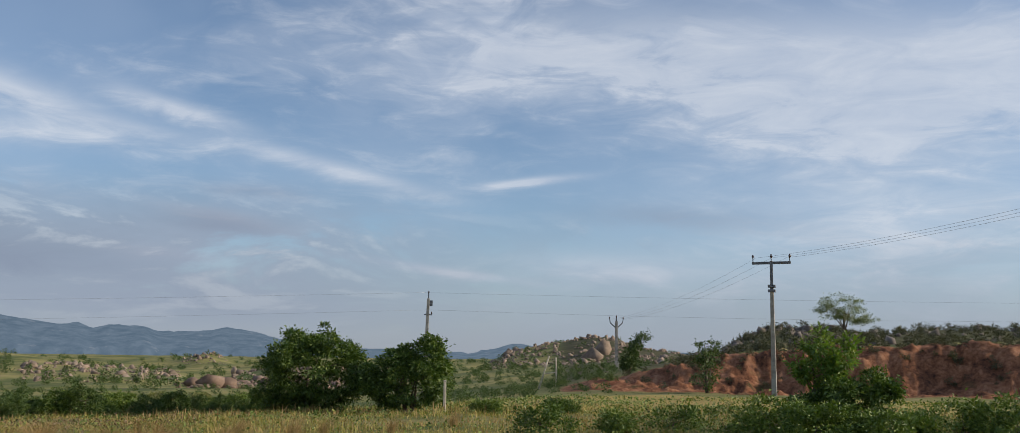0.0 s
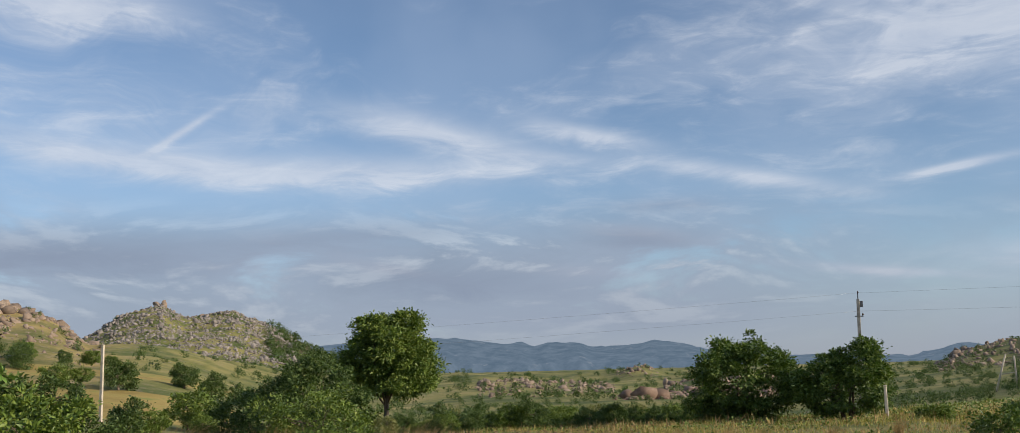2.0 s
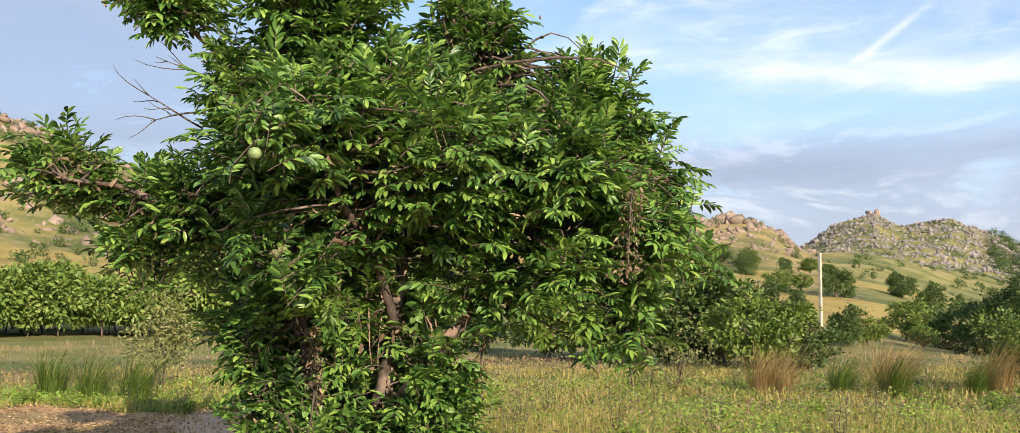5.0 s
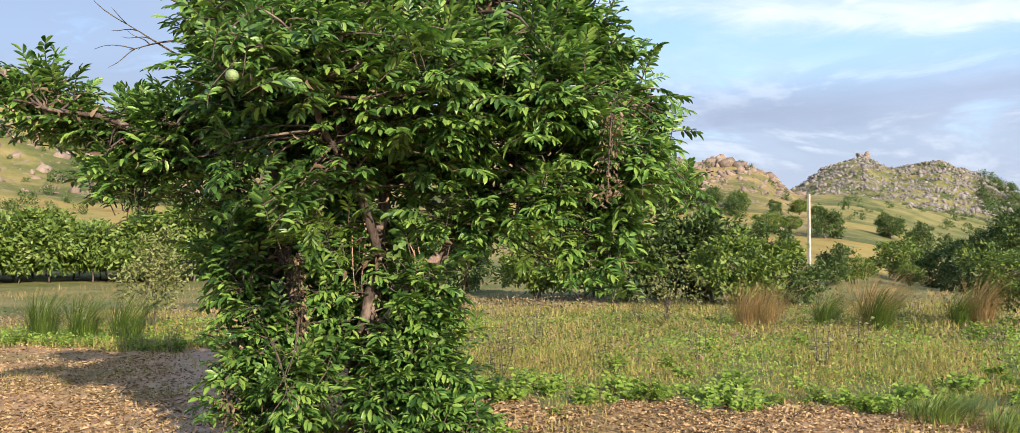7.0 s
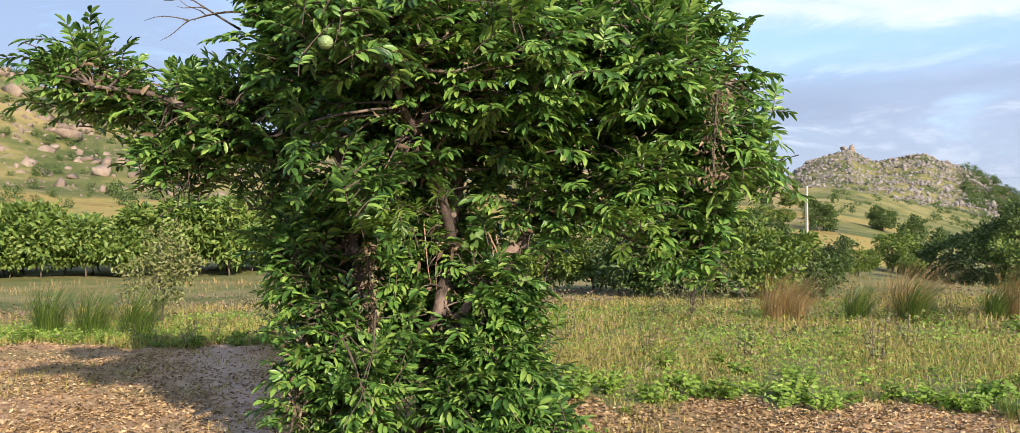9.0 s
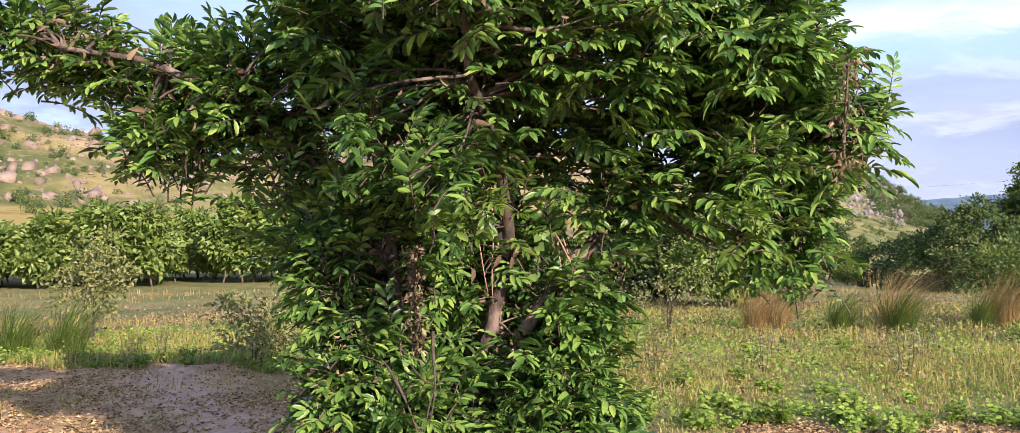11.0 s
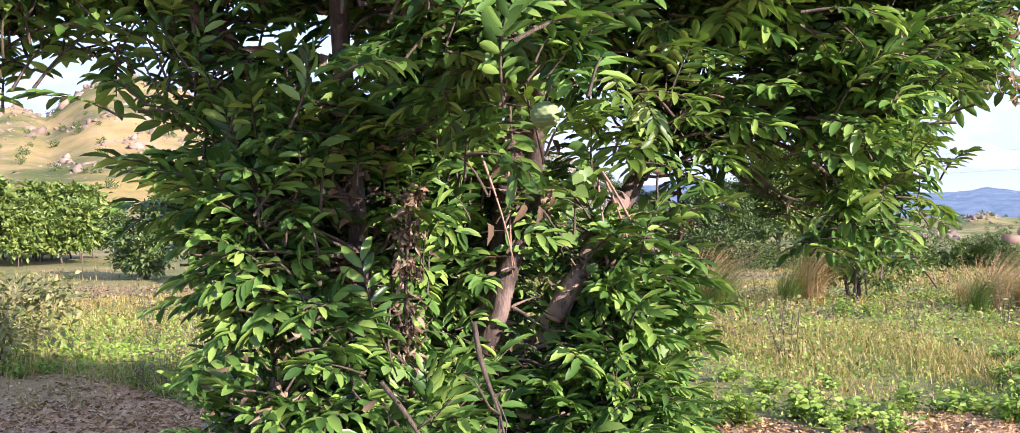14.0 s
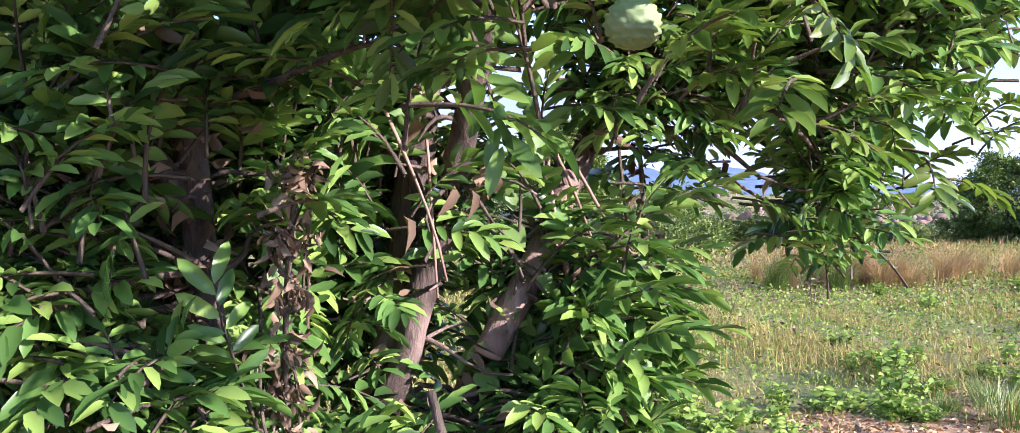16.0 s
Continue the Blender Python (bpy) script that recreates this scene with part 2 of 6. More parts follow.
    speck = k.math("MULTIPLY", k.smooth(k.noise(place, 0.55, 4.0, 0.6), 0.57, 0.64), k.math("MULTIPLY_ADD", k.smooth(dry, -0.6, 0.6), 0.5, 0.1))
    wild = k.mix(speck, wild, k.ramp(n2, (0.3, (0.24, 0.175, 0.125)), (0.7, (0.42, 0.32, 0.235))))
    trod = k.add("Attribute")
    trod.attribute_name = "trodden"
    grit = k.mix(k.math("MULTIPLY", trod.outputs["Fac"], k.math("MULTIPLY_ADD", n2, 0.8, 0.4)), grit, k.ramp(n2, (0.3, (0.40, 0.27, 0.19)), (0.7, (0.56, 0.40, 0.29))))
    edge = k.smooth(k.math("ADD", bare, k.math("MULTIPLY_ADD", n2, 0.5, -0.25)), 0.4, 0.6)
    col = k.mix(edge, turf, grit)
    col = k.mix(hill, col, wild)
    field = k.ramp(n1, (0.3, (0.25, 0.18, 0.058)), (0.55, (0.37, 0.28, 0.09)), (0.68, (0.22, 0.24, 0.066)))
    col = k.mix(k.smooth(k.math("ADD", zone.outputs["Alpha"], k.math("MULTIPLY_ADD", n1, 0.4, -0.2)), 0.35, 0.65), col, field)
    col = k.mix(k.smooth(k.math("ADD", red, k.math("MULTIPLY_ADD", n1, 0.6, -0.3)), 0.3, 0.7), col, earth)
    p = k.add("BsdfPrincipled", **{"Base Color": col, "Roughness": 0.95, "Specular IOR Level": 0.2})
    finish(k, p, k.math("ADD", n2, k.math("MULTIPLY", n3, 0.5)), 0.5, 0.03)
    return m


def mountain_material():
    """Far ranges; the morning haze over kilometres is painted as their own blue glow."""
    m, k = material("far_range_haze_glow")
    place = k.add("TexCoord").outputs["Object"]
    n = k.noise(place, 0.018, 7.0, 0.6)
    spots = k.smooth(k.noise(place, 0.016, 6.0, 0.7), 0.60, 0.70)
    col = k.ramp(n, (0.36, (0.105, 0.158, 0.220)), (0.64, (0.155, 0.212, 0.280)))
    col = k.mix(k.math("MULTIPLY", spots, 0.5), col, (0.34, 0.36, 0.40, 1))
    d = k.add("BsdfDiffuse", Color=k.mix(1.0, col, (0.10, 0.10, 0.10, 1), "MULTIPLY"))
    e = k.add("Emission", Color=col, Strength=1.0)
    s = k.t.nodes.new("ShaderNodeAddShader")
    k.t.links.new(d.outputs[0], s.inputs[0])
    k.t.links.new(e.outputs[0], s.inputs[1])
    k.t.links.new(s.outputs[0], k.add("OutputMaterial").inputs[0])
    return m


M_LEAF = leaf_material("custard_apple_leaf", (0.026, 0.070, 0.018), (0.128, 0.262, 0.054), (0.35, 0.50, 0.105), 0.26, 0.38, 0.5, 0.5)
M_YOUNG = leaf_material("young_leaf", (0.08, 0.155, 0.022), (0.15, 0.24, 0.034), (0.25, 0.30, 0.055), 0.36, 0.42)
M_CREEPER = leaf_material("creeper_leaf", (0.09, 0.18, 0.045), (0.17, 0.29, 0.075), (0.28, 0.40, 0.12), 0.26, 0.5, 0.4, 0.35)
M_SHRUB = leaf_material("shrub_leaf", (0.026, 0.056, 0.012), (0.080, 0.135, 0.028), (0.190, 0.245, 0.058), 0.14, 0.55, 0.9)
M_HERB = leaf_material("herb_leaf", (0.125, 0.225, 0.03), (0.25, 0.375, 0.055), (0.40, 0.50, 0.11), 0.32, 0.55, 0.6, 0.3)
M_BRIGHT = leaf_material("bright_leaf", (0.048, 0.092, 0.014), (0.145, 0.220, 0.034), (0.30, 0.350, 0.066), 0.16, 0.5, 0.8)
M_BUSH = leaf_material("bush_leaf", (0.026, 0.060, 0.010), (0.095, 0.160, 0.024), (0.23, 0.295, 0.052), 0.16, 0.5, 0.8)
M_MOUND = leaf_material("thorn_leaf", (0.13, 0.17, 0.075), (0.24, 0.28, 0.14), (0.36, 0.38, 0.21), 0.3, 0.6)
M_THORN = leaf_material("dry_thorn_leaf", (0.045, 0.052, 0.025), (0.090, 0.092, 0.045), (0.15, 0.135, 0.075), 0.2, 0.6)
M_PALE = leaf_material("pale_leaf", (0.15, 0.17, 0.05), (0.26, 0.27, 0.09), (0.40, 0.37, 0.17), 0.25, 0.6)
M_ORCHARD = leaf_material("orchard_leaf", (0.060, 0.115, 0.020), (0.165, 0.25, 0.045), (0.34, 0.38, 0.10), 0.18, 0.5, 0.9)
M_DRY = leaf_material("dead_leaf", (0.070, 0.042, 0.024), (0.19, 0.125, 0.072), (0.40, 0.30, 0.19), 0.12, 0.8)
M_LITTER = leaf_material("fallen_leaf", (0.26, 0.155, 0.07), (0.47, 0.31, 0.15), (0.68, 0.51, 0.30), 0.1, 0.8)
M_GRASS = leaf_material("meadow_grass", (0.15, 0.185, 0.04), (0.395, 0.335, 0.095), (0.66, 0.50, 0.22), 0.25, 0.6, 0.9, 0.25)
M_STRAW = leaf_material("dry_grass", (0.24, 0.165, 0.065), (0.38, 0.27, 0.115), (0.53, 0.40, 0.20), 0.2, 0.7, 0.7, 0.2)
M_RUSSET = leaf_material("russet_grass", (0.22, 0.16, 0.06), (0.40, 0.25, 0.115), (0.54, 0.38, 0.20), 0.2, 0.7, 0.5, 0.2)
M_BARK = bark_material("custard_apple_bark", (0.038, 0.027, 0.020), (0.155, 0.110, 0.085), 22.0, (0.33, 0.24, 0.19))
M_PALEBARK = bark_material("pale_smooth_bark", (0.16, 0.105, 0.08), (0.36, 0.25, 0.195), 22.0)
M_TWIG = bark_material("twig_bark", (0.06, 0.045, 0.03), (0.16, 0.12, 0.08), 30.0)
M_CUT = plain_material("sawn_wood", (0.34, 0.20, 0.14), (0.46, 0.30, 0.22), 0.8)
M_TREEBARK = bark_material("tree_bark", (0.07, 0.05, 0.035), (0.19, 0.145, 0.105), 9.0)
M_FRUIT = plain_material("custard_apple_skin", (0.20, 0.29, 0.10), (0.33, 0.41, 0.18), 0.6, 24.0)
M_CONCRETE = plain_material("weathered_concrete", (0.34, 0.31, 0.27), (0.46, 0.43, 0.38), 0.9, 12.0)
M_STONEPOST = plain_material("pale_granite_post", (0.55, 0.47, 0.36), (0.70, 0.62, 0.50), 0.9, 10.0)
M_STEEL = plain_material("galvanised_steel", (0.16, 0.16, 0.17), (0.25, 0.25, 0.26), 0.5, 30.0, 0.7)
M_WIRE = plain_material("aluminium_wire", (0.30, 0.31, 0.33), (0.38, 0.39, 0.42), 0.5, 30.0, 0.6)
M_PORCELAIN = plain_material("brown_porcelain", (0.06, 0.03, 0.02), (0.10, 0.05, 0.03), 0.25)
# far-hill granite, its base colour greyed to stand in for haze
M_HAZEROCK = rock_material("granite_haze_grey", (0.155, 0.138, 0.122), (0.255, 0.222, 0.195), (0.375, 0.325, 0.285))
M_DARKROCK = rock_material("dark_weathered_stone", (0.085, 0.07, 0.058), (0.17, 0.138, 0.115), (0.29, 0.235, 0.19))
M_BROWNROCK = rock_material("brown_granite", (0.105, 0.070, 0.050), (0.20, 0.132, 0.095), (0.33, 0.235, 0.175))
M_ROCK = rock_material("granite_boulder", (0.145, 0.108, 0.080), (0.26, 0.19, 0.14), (0.38, 0.295, 0.22))
M_STONE = plain_material("pebble", (0.30, 0.21, 0.12), (0.48, 0.36, 0.22), 0.9, 30.0)
M_GROUND = ground_material()
M_FAR = mountain_material()


# ---- builders ----
def np_mesh(name, verts, faces):
    """A mesh from arrays: faces is a list of index arrays, (n, 3) or (n, 4)."""
    me = bpy.data.meshes.new(name)
    verts = np.asarray(verts, dtype=np.float32)
    loops = np.concatenate([f.ravel() for f in faces]).astype(np.int32)
    sizes = np.concatenate([np.full(len(f), f.shape[1]) for f in faces])
    starts = np.concatenate([[0], np.cumsum(sizes)[:-1]]).astype(np.int32)
    me.vertices.add(len(verts))
    me.vertices.foreach_set("co", verts.ravel())
    me.loops.add(len(loops))
    me.loops.foreach_set("vertex_index", loops)
    me.polygons.add(len(starts))
    me.polygons.foreach_set("loop_start", starts)
    me.update(calc_edges=True)
    me.validate()
    return me


def unit(a):
    return a / np.maximum(np.linalg.norm(a, axis=-1, keepdims=True), 1e-9)


def leaves(name, base, way, up, length, width, fine=True, fold=0.25, droop=0.25):
    """Folded, drooping leaves joined into one mesh."""
    n = len(base)
    way = unit(way)
    side = unit(np.cross(way, up))
    nor = np.cross(side, way)
    L, W = length[:, None], width[:, None]

    def at(t, s, lift):
        return base + way * L * t + side * W * s + nor * (W * abs(s) * fold * 2 - L * droop * t * t) + nor * lift
    if fine:
        cols = [at(0, 0, 0), at(.33, -.42, 0), at(.33, 0, 0), at(.33, .42, 0), at(.68, -.40, 0), at(.68, 0, 0), at(.68, .40, 0), at(1, 0, 0)]
        q = [(1, 2, 5, 4), (2, 3, 6, 5)]
        t3 = [(0, 2, 1), (0, 3, 2), (4, 5, 7), (5, 6, 7)]
    else:
        cols = [at(0, 0, 0), at(.5, -.5, 0), at(1, 0, 0), at(.5, .5, 0)]
        q, t3 = [], [(0, 2, 1), (0, 3, 2)]
    m = len(cols)
    verts = np.stack(cols, 1).reshape(-1, 3)
    off = (np.arange(n) * m)[:, None]
    faces = [np.concatenate([off + np.array(f) for f in t3])]
    if q:
        faces.append(np.concatenate([off + np.array(f) for f in q]))
    return np_mesh(name, verts, faces)


def tube_arrays(points, radii, sides=7):
    """A tapered tube along points: verts and quads."""
    points = [Vector(p) for p in points]
    verts, quads = [], []
    for i, p in enumerate(points):
        d = (points[min(i + 1, len(points) - 1)] - points[max(i - 1, 0)]).normalized()
        a = d.orthogonal().normalized() if abs(d.z) > 0.95 else d.cross(Vector((0, 0, 1))).normalized()
        b = d.cross(a)
        for j in range(sides):
            w = 2 * math.pi * j / sides
            r = radii[i] * (1 + 0.12 * math.sin(3 * w + i * 1.7))
            verts.append(p + (a * math.cos(w) + b * math.sin(w)) * r)
    for i in range(len(points) - 1):
        for j in range(sides):
            quads.append((i * sides + j, i * sides + (j + 1) % sides, (i + 1) * sides + (j + 1) % sides, (i + 1) * sides + j))
    return verts, quads


def tubes_mesh(name, list_of_tubes, sides=7):
    verts, quads, caps = [], [], []
    for pts, radii in list_of_tubes:
        v, q = tube_arrays(pts, radii, sides)
        o = len(verts)
        verts += [tuple(p) for p in v]
        quads += [tuple(i + o for i in f) for f in q]
        quads.append(tuple(o + j for j in reversed(range(sides))))
        quads.append(tuple(o + len(v) - sides + j for j in range(sides)))
    me = bpy.data.meshes.new(name)
    me.from_pydata(verts, [], quads)
    me.polygons.foreach_set("use_smooth", [True] * len(me.polygons))
    return me


def bend(a, b, rng, wobble=0.12, n=7, sag=0.0):
    """Points from a to b along an uneven line."""
    a, b = np.array(a, float), np.array(b, float)
    L = np.linalg.norm(b - a)
    o1, o2 = rng.normal(size=3) * wobble * L, rng.normal(size=3) * wobble * L
    t = np.linspace(0, 1, n)[:, None]
    p = a + (b - a) * t + o1 * t * (1 - t) * 2 + o2 * t * (1 - t) * (1 - 2 * t) * 3
    p[:, 2] += sag * 4 * t[:, 0] * (1 - t[:, 0])
    return p


def part(name, me, mat, parent, label=""):
    """One mesh object under a thing or a part."""
    ob = new(name, me)
    if mat and not me.materials:
        me.materials.append(mat)
    ob.parent = parent
    return tagged(ob, label) if label else ob


def thing(name, place, label, category, group="", kind=""):
    e = new(name)
    e.location = place
    e.empty_display_size = 0.2
    return tagged(e, label, category, group, kind)


# ---- the lie of the land ----
def smoothstep(x, a, b):
    t = np.clip((x - a) / (b - a), 0, 1)
    return t * t * (3 - 2 * t)


def el(r, degrees):
    return 1.6 + r * math.tan(radians(degrees))


# skyline heights in degrees by turn, for the boulder hills that ring the valley
NEAR_B = [30, 40.5, 43.1, 44.4, 45.3, 46.3, 47.7, 49.3, 53, 57.5, 59.5, 61.5, 63.6, 65, 66.6, 68.3, 70.5, 72.7, 75, 77.2, 80.4, 82, 83.5, 85, 87.3, 92, 100, 115, 130]
NEAR_E = [0.3, 0.8, 1.4, 2.3, 3.0, 3.5, 3.75, 3.85, 5.2, 6.7, 7.0, 6.6, 4.9, 5.3, 5.1, 4.6, 4.3, 4.3, 4.9, 5.7, 6.2, 6.5, 7.0, 7.6, 8.3, 9.0, 9, 6, 3]
HILL_B = [28, 32.2, 33.6, 34.7, 36.5, 38.3, 39, 40.2, 41.5, 42.6, 44.1, 47]
HILL_E = [0.6, 1.9, 2.7, 3.2, 3.6, 3.35, 3.35, 3.95, 3.5, 2.95, 2.1, 1.0]
MIDR_B = [-16, -12.6, -11.9, -10, -8.7, -7.4, -6.1, -4.5, -2.9, -1.0, 1.5]
MIDR_E = [-0.3, 0.05, 0.2, 0.35, 0.75, 0.9, 0.7, 0.45, 0.1, -0.65, -1.0]
BANK_B = [-60, -29.3, -21.6, -17.5, -14.1, -10.5, -6.9, -4.0]
BANK_E = [1.0, 1.15, 0.95, 0.75, 0.28, -0.55, -1.25, -1.7]
MOUND_B = [-60, -29.3, -25.4, -23.5, -21.3, -18.6, -17.6, -16.3, -15.8, -14.4, -12.6, -9, -5]
MOUND_E = [1.5, 1.7, 1.7, 1.4, 1.4, 1.7, 1.55, 1.4, 1.05, 0.35, -0.2, -0.9, -1.5]
BANK_R = 56.0
KNOLLS = [(14.0, 345, 1.1, 24, 2.6), (8.0, 215, 4.0, 26, 2.3), (10.8, 225, 1.3, 18, 1.0), (23.5, 330, 3.0, 40, 1.5)]


def land_height(x, y):
    """Height of the ground sheet."""
    x, y = np.asarray(x, float), np.asarray(y, float)
    r = np.hypot(x, y) + 1e-6
    b = np.degrees(np.arctan2(-x, y))
    z = -0.026 * np.clip(-x, 0, 30) * smoothstep(r, 0, 3)
    tan = lambda d: np.tan(np.radians(d))
    # valley floor ahead sinks away, then lies level
    valley = smoothstep(b, -8, 6) * (1 - smoothstep(b, 30, 44))
    z = z + valley * (-2.4 * smoothstep(r, 28, 80) + 3.1 * smoothstep(r, 150, 420))
    # fields that climb towards the hills
    rise = smoothstep(b, 27, 42) * (1 - smoothstep(b, 105, 150))
    z = z + rise * (4.0 * smoothstep(r, 62, 125) + 5.0 * smoothstep(r, 110, 240))
    # near boulder hill, its crest 230 m off
    crest = np.interp(b, NEAR_B, NEAR_E, left=0.2, right=0.2)
    top = 1.6 + 230 * tan(crest)
    near = smoothstep(r, 105, 230)
    inside = smoothstep(b, 36, 45) * (1 - smoothstep(b, 118, 135))
    z = np.where(r < 230, z + inside * np.maximum(top - 9.0 * rise, 0) * near, z)
    z = np.where(r >= 230, z + inside * np.maximum(top - 9.0 * rise, 0) * (1 - 0.85 * smoothstep(r, 235, 420)), z)
    # second hill, 620 m off
    h2 = np.interp(b, HILL_B, HILL_E, left=0, right=0)
    z = z + np.where(r < 620, smoothstep(r, 400, 620), 1 - smoothstep(r, 630, 900)) * np.maximum(1.6 + 620 * tan(h2) - 9.0, 0) * smoothstep(b, 27, 32) * (1 - smoothstep(b, 45, 52))
    # hill beyond the red bank, 330 m off
    h3 = np.interp(b, MIDR_B, MIDR_E, left=-1.5, right=-1.5)
    z = z + np.where(r < 330, smoothstep(r, 190, 330), 1 - smoothstep(r, 340, 520)) * np.maximum(1.6 + 330 * tan(h3) + 1.0, 0) * smoothstep(-b, -3, 3)
    # cut bank of red earth and the mound behind it
    hb = 1.6 + BANK_R * tan(np.interp(b, BANK_B, BANK_E, left=1.0, right=-2))
    hm = 1.6 + 92 * tan(np.interp(b, MOUND_B, MOUND_E, left=1.5, right=-2))
    rough = 0.3 * np.sin(b * 0.8) + 0.10 * np.sin(b * 3.7 + 2) + 0.08 * np.sin(b * 8.3 + 3 * np.sin(b)) + 0.2 * np.sin(r * 1.7 + b * 0.6)
    cut = smoothstep(r + rough, BANK_R - 1.5, BANK_R + 2.6)
    bank = np.maximum(hb - 0.0, 0) * cut
    bank = bank + np.maximum(hm - np.maximum(hb, 0), 0) * smoothstep(r, BANK_R + 2, 92)
    z = z + bank * (1 - 0.8 * smoothstep(r, 100, 180)) * (1 - smoothstep(b, -7, -3))
    # knoll and low outcrops that stand up from the valley
    for kb, kr, wb, wr, kh in KNOLLS:
        z = z + kh * np.exp(-((b - kb) / wb) ** 2 - ((r - kr) / wr) ** 2)
    # unevenness
    z = z + 0.05 * np.sin(x * 0.9 + 1.3 * np.sin(y * 0.6)) * np.sin(y * 0.8 + 0.7) * smoothstep(r, 4, 12)
    z = z + 0.25 * np.sin(x * 0.11 + 2) * np.sin(y * 0.13) * smoothstep(r, 40, 90)
    z = z + 1.3 * np.sin(x * 0.05) * np.sin(y * 0.043 + x * 0.02) * smoothstep(r, 110, 220)
    return z


def relief(x, y, z):
    """Broken relief of the hillsides and of the cut bank."""
    r, deg = math.hypot(x, y), math.degrees(math.atan2(-x, y))
    if r <= 52:
        return 0.0
    if 30 < deg < 118 and 105 < r < 900:
        return 0.006 * min(r, 620) * noise.fractal((x * 0.03, y * 0.03, 0.0), 0.7, 2.1, 5)
    if -34 < deg < -7 and r < 110:
        add = 0.13 * noise.fractal((x * 0.25, y * 0.25, 3.0), 0.8, 2.1, 4)
        if 54 < r < 61:
            add += 0.24 * noise.fractal((x * 0.8, y * 0.8, z * 0.8), 0.45, 2.2, 6)
        return add
    return 0.0


def land(x, y):
    z = float(land_height(x, y))
    return z + relief(x, y, z)


EDGE_B = [-180, -90, -30, 10, 29, 47, 57, 62, 64.5, 68, 74, 86, 100, 180]
EDGE_R = [12, 13, 13, 11, 9.7, 9.0, 8.8, 8.8, 10, 14.4, 15.6, 18.6, 20, 12]


def yard(x, y):
    """How far inside the bare yard a place lies, in metres; negative on the turf."""
    bx, by = np.asarray(x, float) + 1.0, np.asarray(y, float)
    b = np.degrees(np.arctan2(-bx, by))
    return np.interp(b, EDGE_B, EDGE_R) + 0.35 * np.sin(b * 0.7) + 0.2 * np.sin(b * 2.1) - np.hypot(bx, by)


def build_ground():
    bs = np.radians(np.concatenate([np.arange(-180, -60, 4.0), np.arange(-60, -34, 0.4), np.arange(-34, -6, 0.16), np.arange(-6, 125, 0.4), np.arange(125, 180, 4.0)]))
    rs = np.concatenate([np.arange(0.5, 26, 0.3), np.geomspace(26, 52, 50), np.arange(52.2, 62, 0.16), np.geomspace(62, 120, 45), np.geomspace(121, 700, 130), np.geomspace(720, 4800, 14)])
    B, R = np.meshgrid(bs, rs)
    X, Y = -np.sin(B) * R, np.cos(B) * R
    Z = land_height(X, Y)
    for a in range(len(rs)):
        if 52 < rs[a] < 900:
            for c in range(len(bs)):
                Z[a, c] += relief(X[a, c], Y[a, c], Z[a, c])
    nb, nr = len(bs), len(rs)
    verts = np.concatenate([[[0, 0, 0]], np.stack([X, Y, Z], -1).reshape(-1, 3)])
    i = np.arange(nr - 1)[:, None] * nb + 1
    j = np.arange(nb)[None, :]
    j2 = (j + 1) % nb
    quads = np.stack([i + j, i + nb + j, i + nb + j2, i + j2], -1).reshape(-1, 4)
    fan = np.stack([np.zeros(nb, int), 1 + np.arange(nb), 1 + (np.arange(nb) + 1) % nb], -1)
    me = np_mesh("ground", verts, [fan, quads])
    x, y, z = verts.T
    r, b = np.hypot(x, y), np.degrees(np.arctan2(-x, y))
    zone = np.zeros((len(verts), 4), np.float32)
    zone[:, 0] = smoothstep(yard(x, y), -0.5, 0.5)
    zone[:, 1] = smoothstep(r, BANK_R - 3.5, BANK_R - 1) * (1 - smoothstep(r, BANK_R + 2.5, BANK_R + 5)) * (1 - smoothstep(b, -7, -4))
    zone[:, 2] = smoothstep(r, 40, 95)
    zone[:, 3] = smoothstep(b, 52, 60) * (1 - smoothstep(b, 100, 108)) * smoothstep(r, 96, 104) * (1 - smoothstep(r, 124, 132)) \
        + smoothstep(b, 33, 38) * (1 - smoothstep(b, 52, 56)) * np.maximum(smoothstep(r, 68, 72) * (1 - smoothstep(r, 88, 92)), 0.9 * smoothstep(r, 104, 108) * (1 - smoothstep(r, 118, 122)))
    zone[:, 3] += smoothstep(-b, -3, 0) * (1 - smoothstep(-b, 31, 34)) * smoothstep(r, 33, 35) * (1 - smoothstep(r, 47, 50))
    # the second term paints shade onto the far hill's right flank
    dry = smoothstep(b, 40, 46) * (1 - 0.55 * smoothstep(b, 58, 70)) * (1 - smoothstep(r, 380, 420)) - smoothstep(b, 27, 30) * (1 - smoothstep(b, 33.6, 35.6)) * smoothstep(r, 420, 500) - 0.8 * (1 - smoothstep(b, -7, -4)) * smoothstep(r, 58, 64)
    dryness_and_shade = me.attributes.new("dryness_and_shade", "FLOAT", "POINT")
    dryness_and_shade.data.foreach_set("value", dry.astype(np.float32))
    way_pts = np.array([(-21.0, 5.4), (-17.5, 4.5), (-14.6, 3.5), (-11.5, 3.0), (-9.0, 2.2), (-5.0, 0.4), (2.0, -0.6), (9.0, 1.0)])
    near = np.full(len(verts), 99.0)
    for p0, p1 in zip(way_pts[:-1], way_pts[1:]):
        d = p1 - p0
        t = np.clip(((x - p0[0]) * d[0] + (y - p0[1]) * d[1]) / (d @ d), 0, 1)
